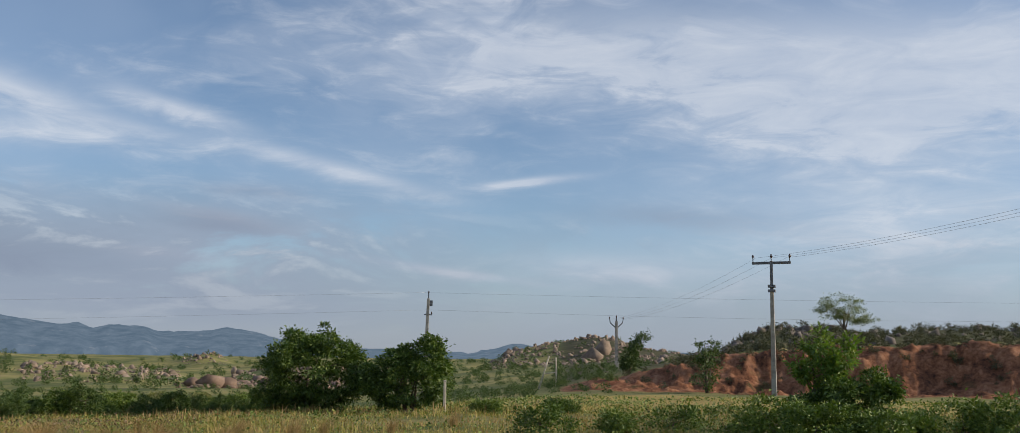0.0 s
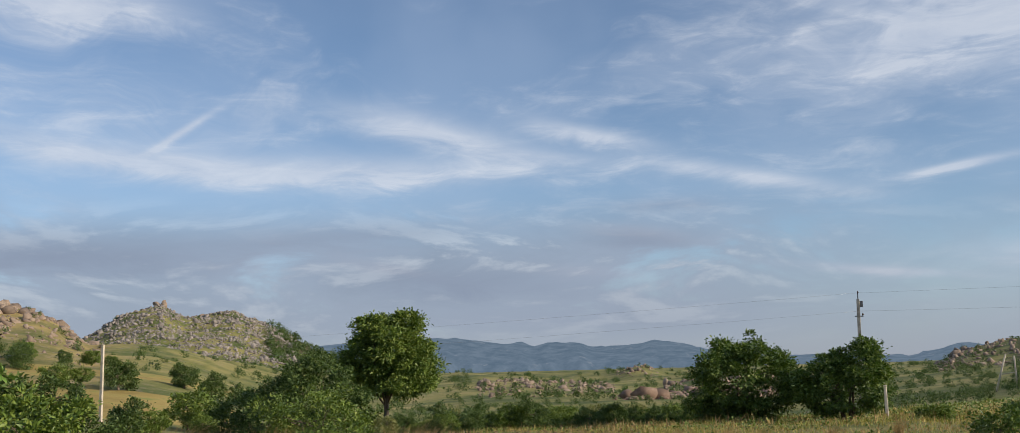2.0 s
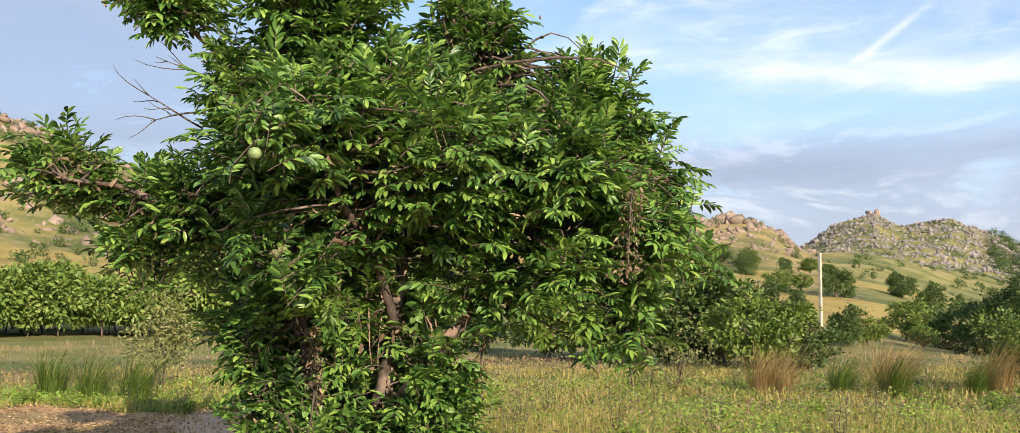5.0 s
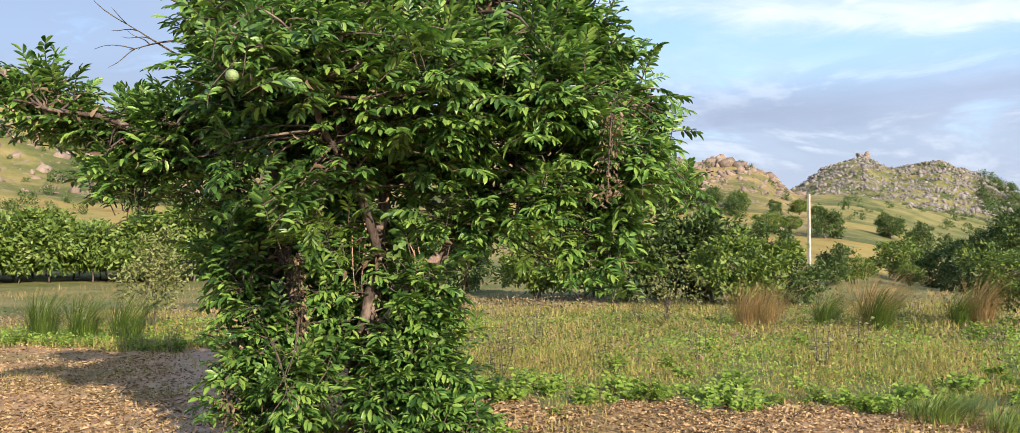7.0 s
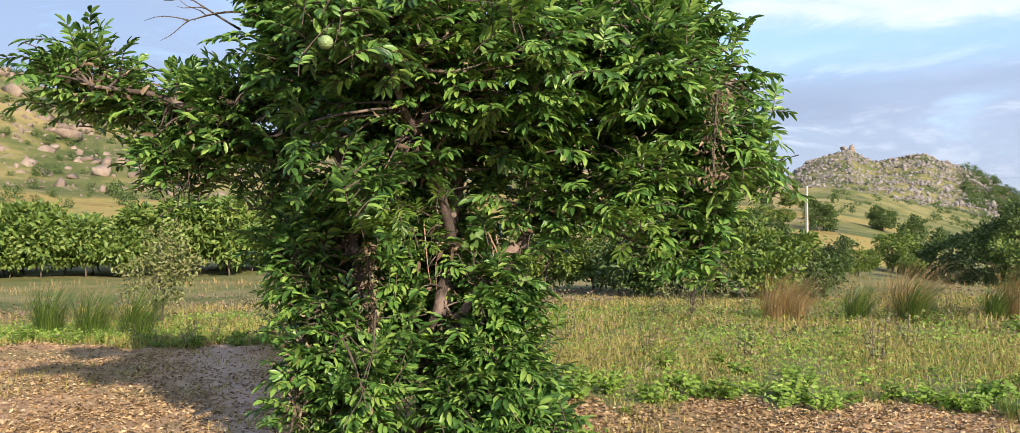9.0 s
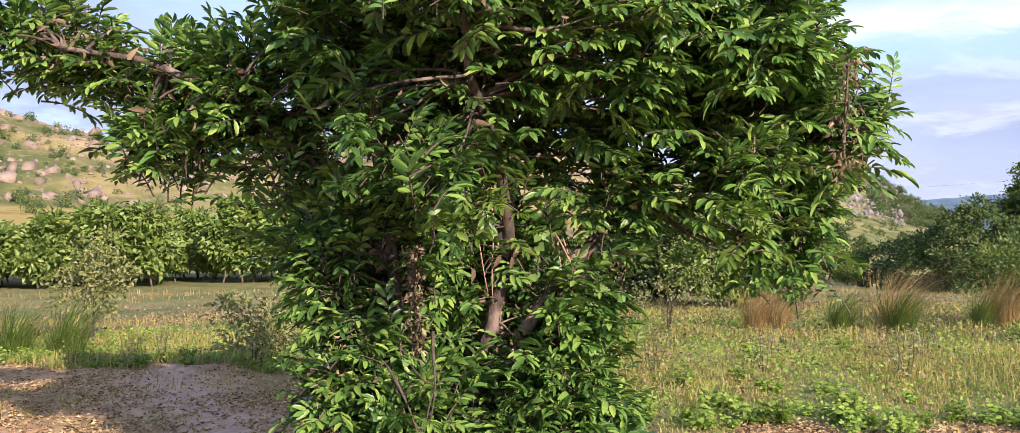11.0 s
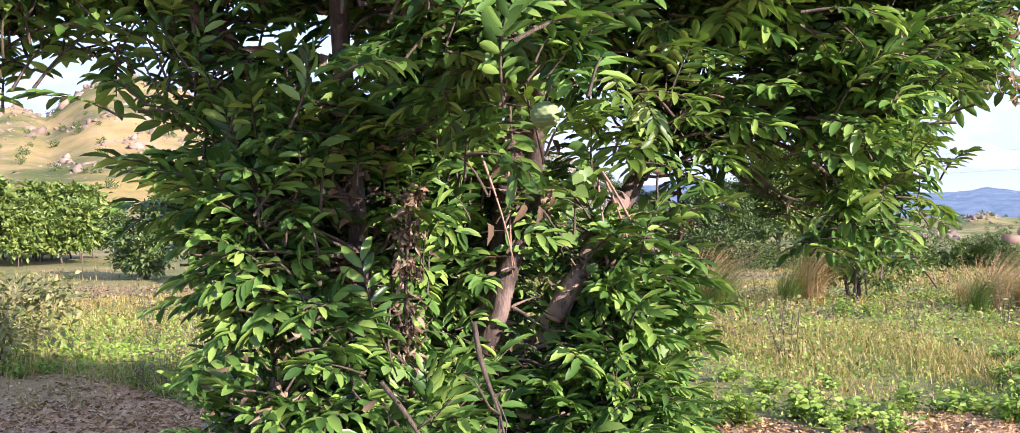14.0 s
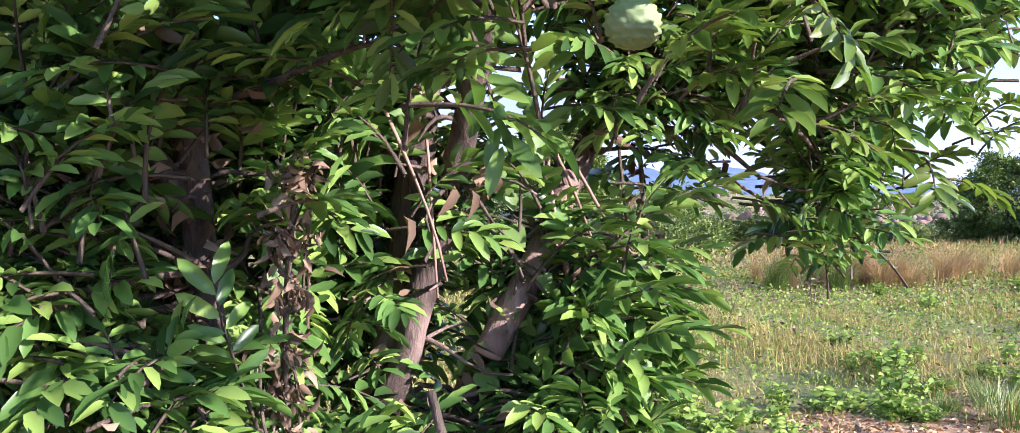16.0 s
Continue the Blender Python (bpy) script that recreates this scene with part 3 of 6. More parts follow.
        near = np.minimum(near, np.hypot(x - p0[0] - t * d[0], y - p0[1] - t * d[1]))
    tread = me.attributes.new("trodden", "FLOAT", "POINT")
    tread.data.foreach_set("value", np.exp(-(near / 0.55) ** 2).astype(np.float32))
    at = me.color_attributes.new("zone", "FLOAT_COLOR", "POINT")
    at.data.foreach_set("color", zone.ravel())
    me.polygons.foreach_set("use_smooth", [True] * len(me.polygons))
    me.materials.append(M_GROUND)
    return tagged(new("ground", me), "dry valley floor of turf, bare gritty soil and stony hillsides", "ground", kind="structure")


build_ground()

FAR_B = [-70, -40, -20, -8, -4.5, -3.2, -0.3, 1.9, 3.4, 6.2, 9.1, 11.2, 12.4, 13.1, 14, 16.4, 17.3, 19.1, 19.7, 20.5, 22.3, 24.1, 25.2, 28, 32, 36, 45, 70]
FAR_E = [0.6, 0.9, 0.5, 0.45, 0.68, 0.92, 0.3, 0.42, 0.58, 0.43, 0.68, 1.28, 1.42, 1.52, 1.3, 1.2, 1.57, 1.6, 1.38, 1.58, 1.63, 1.92, 2.0, 1.9, 1.7, 1.3, 0.9, 0.6]


def build_far_range(name, dist, add, label):
    bs = np.arange(-70, 70, 0.25)
    rows = []
    for row in range(9):
        f = row / 8
        r = dist - 500 * (1 - f)
        e = np.interp(bs, FAR_B, FAR_E) * (1 if add == 0 else 0.62 + 0.3 * np.sin(bs * 0.35 + 1))
        h = np.maximum(e, 0.12)
        ripple = np.array([noise.fractal((q * 0.9 + add, f * 0.7, add), 0.8, 2.0, 5) for q in bs])
        z = np.tan(np.radians(h)) * dist * f ** 0.8 + ripple * dist * 0.0016 * (0.3 + f)
        if row == 0:
            z = z * 0 - 30
        rr = r + ripple * 60
        rows.append(np.stack([-np.sin(np.radians(bs)) * rr, np.cos(np.radians(bs)) * rr, 1.6 + z], -1))
    v = np.concatenate(rows)
    n = len(bs)
    i, j = np.arange(8)[:, None] * n, np.arange(n - 1)[None, :]
    me = np_mesh(name, v, [np.stack([i + j, i + j + 1, i + n + j + 1, i + n + j], -1).reshape(-1, 4)])
    me.polygons.foreach_set("use_smooth", [True] * len(me.polygons))
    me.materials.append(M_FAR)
    return tagged(new(name, me), label, "mountains", kind="structure")


build_far_range("backdrop_mountains", 4300, 0, "blue mountain range closing the valley, haze painted as glow")


# ---- boulders ----
def boulder_shape(rng, corners=13):
    """An angular block: the hull of a few corners, so that its faces are flat splits."""
    bm = bmesh.new()
    d = unit(rng.normal(size=(corners, 3))) * rng.uniform(0.78, 1.12, (corners, 1)) * rng.uniform(0.75, 1.2, 3) * [1, 1, 0.9]
    for p in d:
        bm.verts.new(p)
    bmesh.ops.convex_hull(bm, input=bm.verts[:])
    bmesh.ops.triangulate(bm, faces=bm.faces[:])
    bm.verts.index_update()
    loose = [v for v in bm.verts if not v.link_faces]
    bmesh.ops.delete(bm, geom=loose, context="VERTS")
    bm.verts.index_update()
    V = np.array([v.co[:] for v in bm.verts])
    F = np.array([[v.index for v in f.verts] for f in bm.faces])
    bm.free()
    return V, F


def boulder_field(name, rng, places, sizes, label, detail=13, mat=None):
    shapes = [boulder_shape(rng, detail) for _ in range(14)]
    vs, fs, o = [], [], 0
    for (x, y), s in zip(places, sizes):
        V, F = shapes[rng.integers(14)]
        a = rng.uniform(0, 6.28)
        c, sn = math.cos(a), math.sin(a)
        sc = s * rng.uniform(0.7, 1.3, 3)
        P = V * sc
        P = np.stack([P[:, 0] * c - P[:, 1] * sn, P[:, 0] * sn + P[:, 1] * c, P[:, 2]], -1)
        vs.append(P + [x, y, land(x, y) + rng.uniform(-0.35, 0.25) * sc[2]])
        fs.append(F + o)
        o += len(V)
    me = np_mesh(name, np.concatenate(vs), [np.concatenate(fs)])
    me.materials.append(mat or M_ROCK)
    return tagged(new(name, me), label, "boulders", kind="stuff")


rng = np.random.default_rng(5)


def scatter(n, b0, b1, r0, r1, keep=None):
    out = []
    while len(out) < n:
        b, r = radians(rng.uniform(b0, b1)), math.sqrt(rng.uniform(r0 * r0, r1 * r1))
        x, y = -math.sin(b) * r, math.cos(b) * r
        if keep is None or keep(x, y):
            out.append((x, y))
    return out


def lumpy(scale, level):
    return lambda x, y: noise.fractal((x * scale, y * scale, 1.0), 0.8, 2.0, 4) > level


p = scatter(12000, 33.0, 46, 425, 640, lumpy(0.03, -0.75)) + scatter(700, 33.4, 44.5, 585, 632, None)
boulder_field("boulder_hillside", rng, p, np.minimum(rng.gamma(1.2, 0.30, len(p)) + 0.25, 2.0), "pale granite boulders strewn over the far hill", 11, M_HAZEROCK)
p = scatter(2600, 43, 110, 135, 236, lumpy(0.05, 0.0))
boulder_field("boulder_hillside", rng, p, np.minimum(rng.gamma(1.2, 0.24, len(p)) + 0.08, 1.1), "warm granite boulders on the near hill's slopes")
p = scatter(950, 62, 102, 130, 232, lumpy(0.06, -0.25))
boulder_field("boulder_hillside", rng, p, np.minimum(rng.gamma(1.3, 0.38, len(p)) + 0.14, 2.0), "pale split boulders on the slope above the orchard", 13, M_ROCK)
p = scatter(420, 43, 96, 196, 233, lumpy(0.06, 0.0)) + scatter(420, 43, 54, 180, 233, lumpy(0.08, -0.25))
boulder_field("boulder_crest", rng, p, np.minimum(rng.gamma(1.4, 0.30, len(p)) + 0.2, 1.4), "warm granite blocks along the near hill's crest")
p = scatter(520, 15.3, 23, 188, 262, lumpy(0.05, -0.2)) + scatter(700, 3, 12.6, 165, 250, lumpy(0.06, -0.4)) + scatter(90, 12.8, 15.2, 318, 350, None)
boulder_field("boulder_outcrop", rng, p, np.minimum(rng.gamma(1.3, 0.24, len(p)) + 0.14, 1.2), "pinkish granite outcrops in the valley")
p = scatter(300, 3.5, 15.5, 146, 182, lumpy(0.09, 0.0)) + scatter(160, 8.5, 11.5, 165, 200, None)
boulder_field("boulder_outcrop", rng, p, np.minimum(rng.gamma(1.4, 0.30, len(p)) + 0.18, 1.9), "tumbled brown granite blocks above the valley shrubs", 12, M_BROWNROCK)
p = scatter(1700, -12.5, -1.5, 215, 338, lumpy(0.05, -0.2)) + scatter(160, -12.3, -4, 300, 336, None)
boulder_field("boulder_outcrop", rng, p, np.minimum(rng.gamma(1.1, 0.26, len(p)) + 0.10, 1.7), "grey granite boulders on the hill beyond the bank", 13, M_ROCK)
p = scatter(260, -33, -12.5, 62, 96, lumpy(0.2, -0.1)) + scatter(50, -17.5, -14.5, 84, 93, None)
boulder_field("boulder_mound", rng, p, np.minimum(rng.gamma(1.6, 0.15, len(p)) + 0.07, 0.55), "dark weathered stones along the mound's top", 13, M_DARKROCK)


def single_boulder(x, y, size, flat, label, s=1, mat=None):
    rg = np.random.default_rng(int(abs(x * 10)) + s)
    V, F = boulder_shape(rg, 15)
    me = np_mesh("boulder", V * [size, size * 0.8, size * flat], [F])
    me.materials.append(mat or M_ROCK)
    ob = tagged(new("boulder", me), label, "boulder")
    ob.location = (x, y, land(x, y) + size * flat * 0.45)
    ob.rotation_euler = (0, 0, rg.uniform(0, 6))
    return ob


def polar(b, r):
    return -math.sin(radians(b)) * r, math.cos(radians(b)) * r


single_boulder(*polar(13.8, 152), 2.6, 0.62, "large brown split granite block among the valley shrubs", 4, M_BROWNROCK)
single_boulder(*polar(12.9, 154), 1.9, 0.7, "brown granite block leaning on a larger boulder", 1, M_BROWNROCK)
single_boulder(*polar(14.7, 156), 1.5, 0.8, "brown granite block beside a larger boulder", 2, M_BROWNROCK)
single_boulder(*polar(9.9, 172), 2.3, 0.6, "broad pink granite boulder in the valley")
single_boulder(*polar(12.2, 160), 1.2, 0.7, "rounded pale boulder beside a granite dome")
single_boulder(*polar(-7.2, 245), 3.2, 0.8, "smooth grey granite whaleback on the hillside")
single_boulder(*polar(-7.9, 262), 2.6, 1.3, "tall orange-faced granite block on the hillside")
for b, r, w, f in [(40.3, 618, 3.6, 1.0), (40.0, 616, 2.8, 1.2), (40.7, 620, 3.4, 0.8), (36.7, 618, 2.8, 0.9), (36.1, 617, 2.4, 1.0), (38.0, 616, 2.4, 0.9), (41.4, 616, 2.6, 0.9)]:
    single_boulder(*polar(b, r), w, f, "tall granite tor on the far hill's crest")
single_boulder(*polar(82.5, 165), 2.2, 0.8, "pale split boulder on the slope above the field")
single_boulder(*polar(80.5, 150), 1.6, 0.8, "pale boulder on the slope above the field")


# ---- trees and shrubs ----
def crown_points(rng, blobs, n, shell=0.72, lowest=None):
    """Places near the skin of a union of ellipsoids, and the way out of the crown at each."""
    B = np.array(blobs)
    weight = (B[:, 3] * B[:, 4] + B[:, 4] * B[:, 5] + B[:, 3] * B[:, 5])
    pick = rng.choice(len(B), size=n * 3, p=weight / weight.sum())
    d = unit(rng.normal(size=(n * 3, 3)))
    f = rng.uniform(shell, 1.0, n * 3)[:, None]
    P = B[pick, :3] + d * B[pick, 3:6] * f
    depth = np.min(np.linalg.norm((P[:, None] - B[None, :, :3]) / B[None, :, 3:6], axis=2), axis=1)
    ok = depth > shell * 0.93
    if lowest is not None:
        ok &= P[:, 2] > lowest
    return P[ok][:n], unit(d / B[pick, 3:6])[ok][:n]


def leafy(name, seed, blobs, clumps, per, size, mat, trunk, bark, label, category, place=(0, 0, 0), group="", spread=0.22, stems=1, ratio=0.5, lowest=0.03):
    """A tree or shrub: trunk with limbs, and a crown of many small leaves in uneven clumps."""
    rg = np.random.default_rng(seed)
    root = thing(name, place, label, category, group)
    blobs = list(blobs)
    for x, y, z, rx, ry, rz in list(blobs):        # boughs that stand out of the crown's round
        for q in range(6):
            d = unit(rg.normal(size=3) + [0, 0, 0.25])
            g = rg.uniform(0.22, 0.42)
            blobs.append((x + d[0] * rx, y + d[1] * ry, max(z + d[2] * rz, 0.25 * rz), rx * g, ry * g, rz * g))
    C, out = crown_points(rg, blobs, clumps, 0.6, lowest)
    n = len(C) * per
    idx = np.repeat(np.arange(len(C)), per)
    off = rg.normal(size=(n, 3)) * spread * 0.62 * rg.uniform(0.5, 1.3, len(C))[idx][:, None] * [1, 1, 0.6]
    P = C[idx] + off
    P[:, 2] = np.maximum(P[:, 2], 0.02)
    way = unit(unit(off) * 0.9 + out[idx] * 0.6 + rg.normal(size=(n, 3)) * 0.55 + [0, 0, 0.12])
    up = unit(rg.normal(size=(n, 3)) * 0.7 + [0, 0, 1] + out[idx] * 0.5)
    L = size * 1.25 * rg.uniform(0.65, 1.3, n)
    crown = part("crown", leaves("crown", P, way, up, L, L * ratio, False), mat, root)
    tubes = []
    mid = np.mean(C, axis=0)
    for s in range(stems):
        a = rg.uniform(0, 6.28)
        foot = np.array([math.cos(a), math.sin(a), 0]) * (0.0 if stems == 1 else trunk * 2.2)
        head = np.array([foot[0] * 2.5 + mid[0] * 0.6, foot[1] * 2.5 + mid[1] * 0.6, max(mid[2], 0.3)])
        pts = bend(foot - [0, 0, 0.1], head, rg, 0.06, 6)
        tubes.append((pts, np.linspace(trunk, trunk * 0.45, 6)))
        for j in range(max(3, 9 // stems)):
            tgt = C[rg.integers(len(C))]
            st = pts[rg.integers(2, 6)]
            tubes.append((bend(st, st + (tgt - st) * 0.9, rg, 0.1, 5), np.linspace(trunk * 0.42, trunk * 0.08, 5)))
    part("trunk", tubes_mesh("trunk", tubes, 6), bark, root)
    return root


def place_copy(ob, x, y, turn_by, s):
    c = copy_thing(ob, Matrix.Identity(4))
    c.matrix_basis = pose(x, y, land(x, y), 0, 0, turn_by) @ Matrix.Diagonal((s, s, s, 1))
    return c


def at_land(b, r, dz=0.0):
    x, y = polar(b, r)
    return (x, y, land(x, y) + dz)


leafy("bush", 11, [(0, 0, 1.38, 1.62, 1.62, 1.26), (0.84, 0, 1.08, 1.14, 1.08, 1.02), (-0.72, 0.12, 1.2, 1.08, 1.08, 1.14), (0.3, 0, 2.52, 0.3, 0.3, 0.54), (-0.6, 0, 2.28, 0.24, 0.24, 0.48), (1.08, 0, 1.92, 0.24, 0.24, 0.48)], 300, 95, 0.085, M_BUSH, 0.06, M_TREEBARK,
      "dense dark green bush at the field's edge", "bush", at_land(8.2, 34.5), "field bushes", 0.2, 4)
leafy("bush", 12, [(0, 0, 1.2, 1.14, 1.14, 1.14), (0.48, 0, 1.5, 0.72, 0.72, 0.84), (-0.6, 0, 0.9, 0.72, 0.72, 0.84)], 220, 90, 0.085, M_BUSH, 0.05, M_TREEBARK,
      "dark green bush with upright shoots below a pole", "bush", at_land(3.0, 33.0), "field bushes", 0.18, 4)
# round-crowned tree on a clear stem, with scrub at its foot
leafy("tree", 13, [(0, 0, 4.7, 1.9, 1.9, 1.55), (1.3, 0.3, 3.9, 1.3, 1.3, 1.2), (-1.3, 0, 4.1, 1.3, 1.3, 1.3), (0.8, 0, 3.2, 1.3, 1.3, 0.8), (-0.6, 0.4, 3.2, 1.2, 1.2, 0.8)], 620, 95, 0.125, M_BRIGHT, 0.16, M_TREEBARK,
      "round-crowned green tree on a bare brown trunk", "tree", at_land(28.0, 53), "", 0.3)
leafy("shrub", 14, [(0, 0, 2.08, 2.4, 2.08, 1.84), (-1.92, 0, 1.28, 1.76, 1.6, 1.28), (1.6, 0.32, 1.28, 1.6, 1.6, 1.28), (0.48, 0, 3.04, 1.28, 1.28, 0.96)], 380, 80, 0.11, M_SHRUB, 0.08, M_TREEBARK,
      "spreading dull green thorn shrub beside a tree", "shrub", at_land(32.4, 48), "", 0.3, 5)
leafy("shrub", 15, [(0, 0, 1.0, 0.95, 0.8, 0.65), (0.5, 0, 0.65, 0.7, 0.6, 0.5), (-0.5, 0.1, 0.7, 0.6, 0.6, 0.5)], 150, 42, 0.06, M_BRIGHT, 0.04, M_TREEBARK,
      "low light green shrub in the grass", "shrub", (-11.0, 17.6, land(-11.0, 17.6)), "", 0.18, 5)
# light-leaved tree and undergrowth in front of the bank
leafy("tree", 16, [(0.25, 0, 1.9, 0.42, 0.4, 0.42), (0.05, 0, 1.45, 0.6, 0.5, 0.4), (0.4, 0, 1.3, 0.35, 0.35, 0.4), (-0.3, 0, 1.7, 0.35, 0.3, 0.4)], 75, 42, 0.085, M_YOUNG, 0.05, M_TREEBARK,
      "slim yellow-green young tree before the red bank", "tree", at_land(-19.6, 23), "", 0.14, 2)
leafy("shrub", 21, [(0, 0, 0.75, 0.75, 0.7, 0.6), (-0.6, 0, 0.5, 0.6, 0.6, 0.5), (0.4, 0, 1.15, 0.45, 0.4, 0.35)], 190, 75, 0.07, M_BUSH, 0.03, M_TREEBARK,
      "dark green shrub crowding a young tree's foot", "shrub", at_land(-21.2, 22.6), "", 0.14, 4)
for i, (b, r, s) in enumerate([(-17.0, 21, 1.0), (-19.2, 20, 0.8), (-23.0, 20, 0.8), (-26, 21, 1.0), (-28.6, 21, 1.1)]):
    leafy("shrub", 30 + i, [(0, 0, 0.42 * s, 0.8 * s, 0.7 * s, 0.5 * s), (0.6 * s, 0, 0.3 * s, 0.6 * s, 0.5 * s, 0.4 * s)], 90, 60, 0.06, M_BRIGHT, 0.02, M_TREEBARK,
          "low green shrub in rough grass", "shrub", at_land(b, r), "verge shrubs", 0.14, 4)
for i, (b, r, s, h) in enumerate([(-4.4, 20, 0.7, 0.75), (-8.6, 22, 0.6, 0.5), (-11.5, 24, 0.8, 0.55), (-1.2, 30, 0.5, 0.4), (-5.4, 31, 0.5, 0.4), (-14.5, 22, 0.8, 0.6)]):
    leafy("shrub", 80 + i, [(0, 0, h * 0.5, 0.7 * s, 0.6 * s, h * 0.5), (0.5 * s, 0, h * 0.4, 0.5 * s, 0.5 * s, h * 0.4)], 60, 34, 0.06, M_BUSH if i % 2 == 0 else M_BRIGHT, 0.015, M_TWIG,
          "straggling low green shrub in the field's rough grass", "shrub", at_land(b, r), "verge shrubs", 0.16, 5)
# wide thin-crowned tree on the mound's crest
leafy("tree", 17, [(0, 0, 2.55, 1.4, 1.3, 0.95), (1.2, 0, 1.75, 0.9, 0.8, 0.35), (-0.7, 0, 2.2, 0.8, 0.8, 0.6)], 120, 44, 0.085, M_MOUND, 0.12, M_TREEBARK,
      "sparse grey-green tree with a spreading crown on the mound", "tree", at_land(-20.8, 74), "", 0.24)
# leaning tree behind the forked pole
leafy("tree", 18, [(0, 0, 1.3, 0.45, 0.4, 0.4), (0.45, 0, 1.9, 0.4, 0.3, 0.3), (0.95, 0, 2.4, 0.35, 0.25, 0.16), (0.2, 0, 0.6, 0.6, 0.5, 0.4)], 95, 40, 0.11, M_SHRUB, 0.1, M_TREEBARK,
      "leaning green tree on the edge of the red bank", "tree", at_land(-9.3, 66), "", 0.26)
leafy("tree", 19, [(0, 0, 2.1, 0.6, 0.6, 0.6), (0, 0, 1.2, 0.7, 0.7, 0.8)], 42, 40, 0.11, M_SHRUB, 0.1, M_TREEBARK,
      "small dusty tree growing from the bank's foot", "tree", at_land(-13.6, 53), "", 0.22)

# scrub models, set out below
SCRUB = [leafy("scrub_tree", 40 + i, [(0, 0, 1.5, 1.3, 1.3, 1.0), (0.8, 0.3, 1.1, 0.9, 0.9, 0.8), (-0.7, -0.2, 1.0, 0.9, 0.9, 0.8)], 110, 36, 0.155, m, 0.07, M_TREEBARK,
               lab, "tree", at_land(b, r), "valley scrub", 0.25, 2)
         for i, (m, lab, b, r) in enumerate([(M_SHRUB, "dark green scrub tree in the valley", 36.0, 60), (M_BRIGHT, "fresh green scrub tree in the valley", 38.5, 64),
                                             (M_SHRUB, "dull green thorn tree among fields", 45.0, 68),
                                             (M_PALE, "pale dusty scrub tree in the valley", 47.0, 66)])]
for i in range(330):
    b = rng.uniform(9.0, 28.5)
    x, y = polar(b, 35 + 43 * rng.uniform() ** 1.2)
    place_copy(SCRUB[rng.choice([0, 1, 1, 2, 3])], x, y, rng.uniform(0, 360), 0.13 + 0.27 * rng.uniform() ** 2.0)
far_bush = [(*polar(rng.uniform(-4, 30), rng.uniform(150, 420)), rng.uniform(0.3, 0.95)) for i in range(420)] + [(*polar(rng.uniform(-4, 30), rng.uniform(80, 150)), rng.uniform(0.2, 0.5)) for i in range(260)]
for i in range(46):            # trees along the terraced fields under the hills
    b = rng.uniform(32, 60)
    r = rng.choice([64, 97, 97, 126, 130]) + rng.normal() * 4
    x, y = polar(b, r)
    place_copy(SCRUB[rng.integers(3)], x, y, rng.uniform(0, 360), rng.uniform(0.6, 1.15) * (0.42 if r < 80 else 0.85))
far_bush += [(*polar(rng.uniform(-12, -1), rng.uniform(100, 330)), rng.uniform(0.2, 0.6)) for i in range(150)] + [(*polar(rng.uniform(-8.5, 0.5), rng.uniform(50, 100)), rng.uniform(0.1, 0.3)) for i in range(130)]
far_bush += [(*polar(rng.uniform(33, 100), rng.uniform(110, 228)), rng.uniform(0.2, 0.7)) for i in range(360)] + [(*polar(rng.uniform(76, 102), rng.uniform(120, 230)), rng.uniform(0.3, 0.9)) for i in range(170)]
far_bush += [(*polar(rng.uniform(31, 46), rng.uniform(300, 620)), rng.uniform(0.3, 1.1)) for i in range(240)]
# thick bushes added to darken the far hill's shaded right flank
far_bush += [(*polar(rng.uniform(30, 34.5), rng.uniform(450, 620)), rng.uniform(0.8, 2.0)) for i in range(220)]
for b, r, s in [(48.0, 30, 0.95), (46.2, 27, 0.8), (44.3, 28, 0.55), (50.5, 30, 1.0), (55, 34, 0.9), (58, 34, 0.9), (41.6, 46, 0.6), (40.6, 47, 0.5), (37.9, 54, 0.45), (62, 38, 0.9), (53, 30, 0.7)]:
    x, y = polar(b, r)
    place_copy(SCRUB[int(b) % 3], x, y, b * 37, s)
mound_bush = [(*polar(rng.uniform(-33, -12), rng.uniform(59, 95)), rng.uniform(0.10, 0.38)) for i in range(420)] + [(*polar(rng.uniform(-33, -9), rng.uniform(55.5, 60)), rng.uniform(0.08, 0.22)) for i in range(130)]


def bush_scatter(name, spots, label, mat):
    """Many small far bushes as one mesh of leafy clumps."""
    base, way, up, size = [], [], [], []
    for x, y, k in spots:
        C, out = crown_points(rng, [(0, 0, 1.0, 1.2, 1.2, 0.9), (0.7, 0.2, 0.7, 0.8, 0.8, 0.7)], 16, 0.5)
        P = np.repeat(C, 14, 0) + rng.normal(size=(len(C) * 14, 3)) * 0.26
        base.append(P * k + [x, y, land(x, y)])
        way.append(rng.normal(size=P.shape) + np.repeat(out, 14, 0))
        size.append(np.full(len(P), 0.34 * k) * rng.uniform(0.6, 1.3, len(P)))
    base, way, size = np.concatenate(base), np.concatenate(way), np.concatenate(size)
    me = leaves(name, base, way, rng.normal(size=base.shape) + [0, 0, 1], size, size * 0.55, False)
    me.materials.append(mat)
    return tagged(new(name, me), label, "bushes", kind="stuff")


bush_scatter("hillside_bushes", far_bush, "small dusty green bushes dotted over hillsides and valley", M_SHRUB)
bush_scatter("mound_bushes", mound_bush, "dry grey-brown thorn bushes on the mound above the bank", M_THORN)

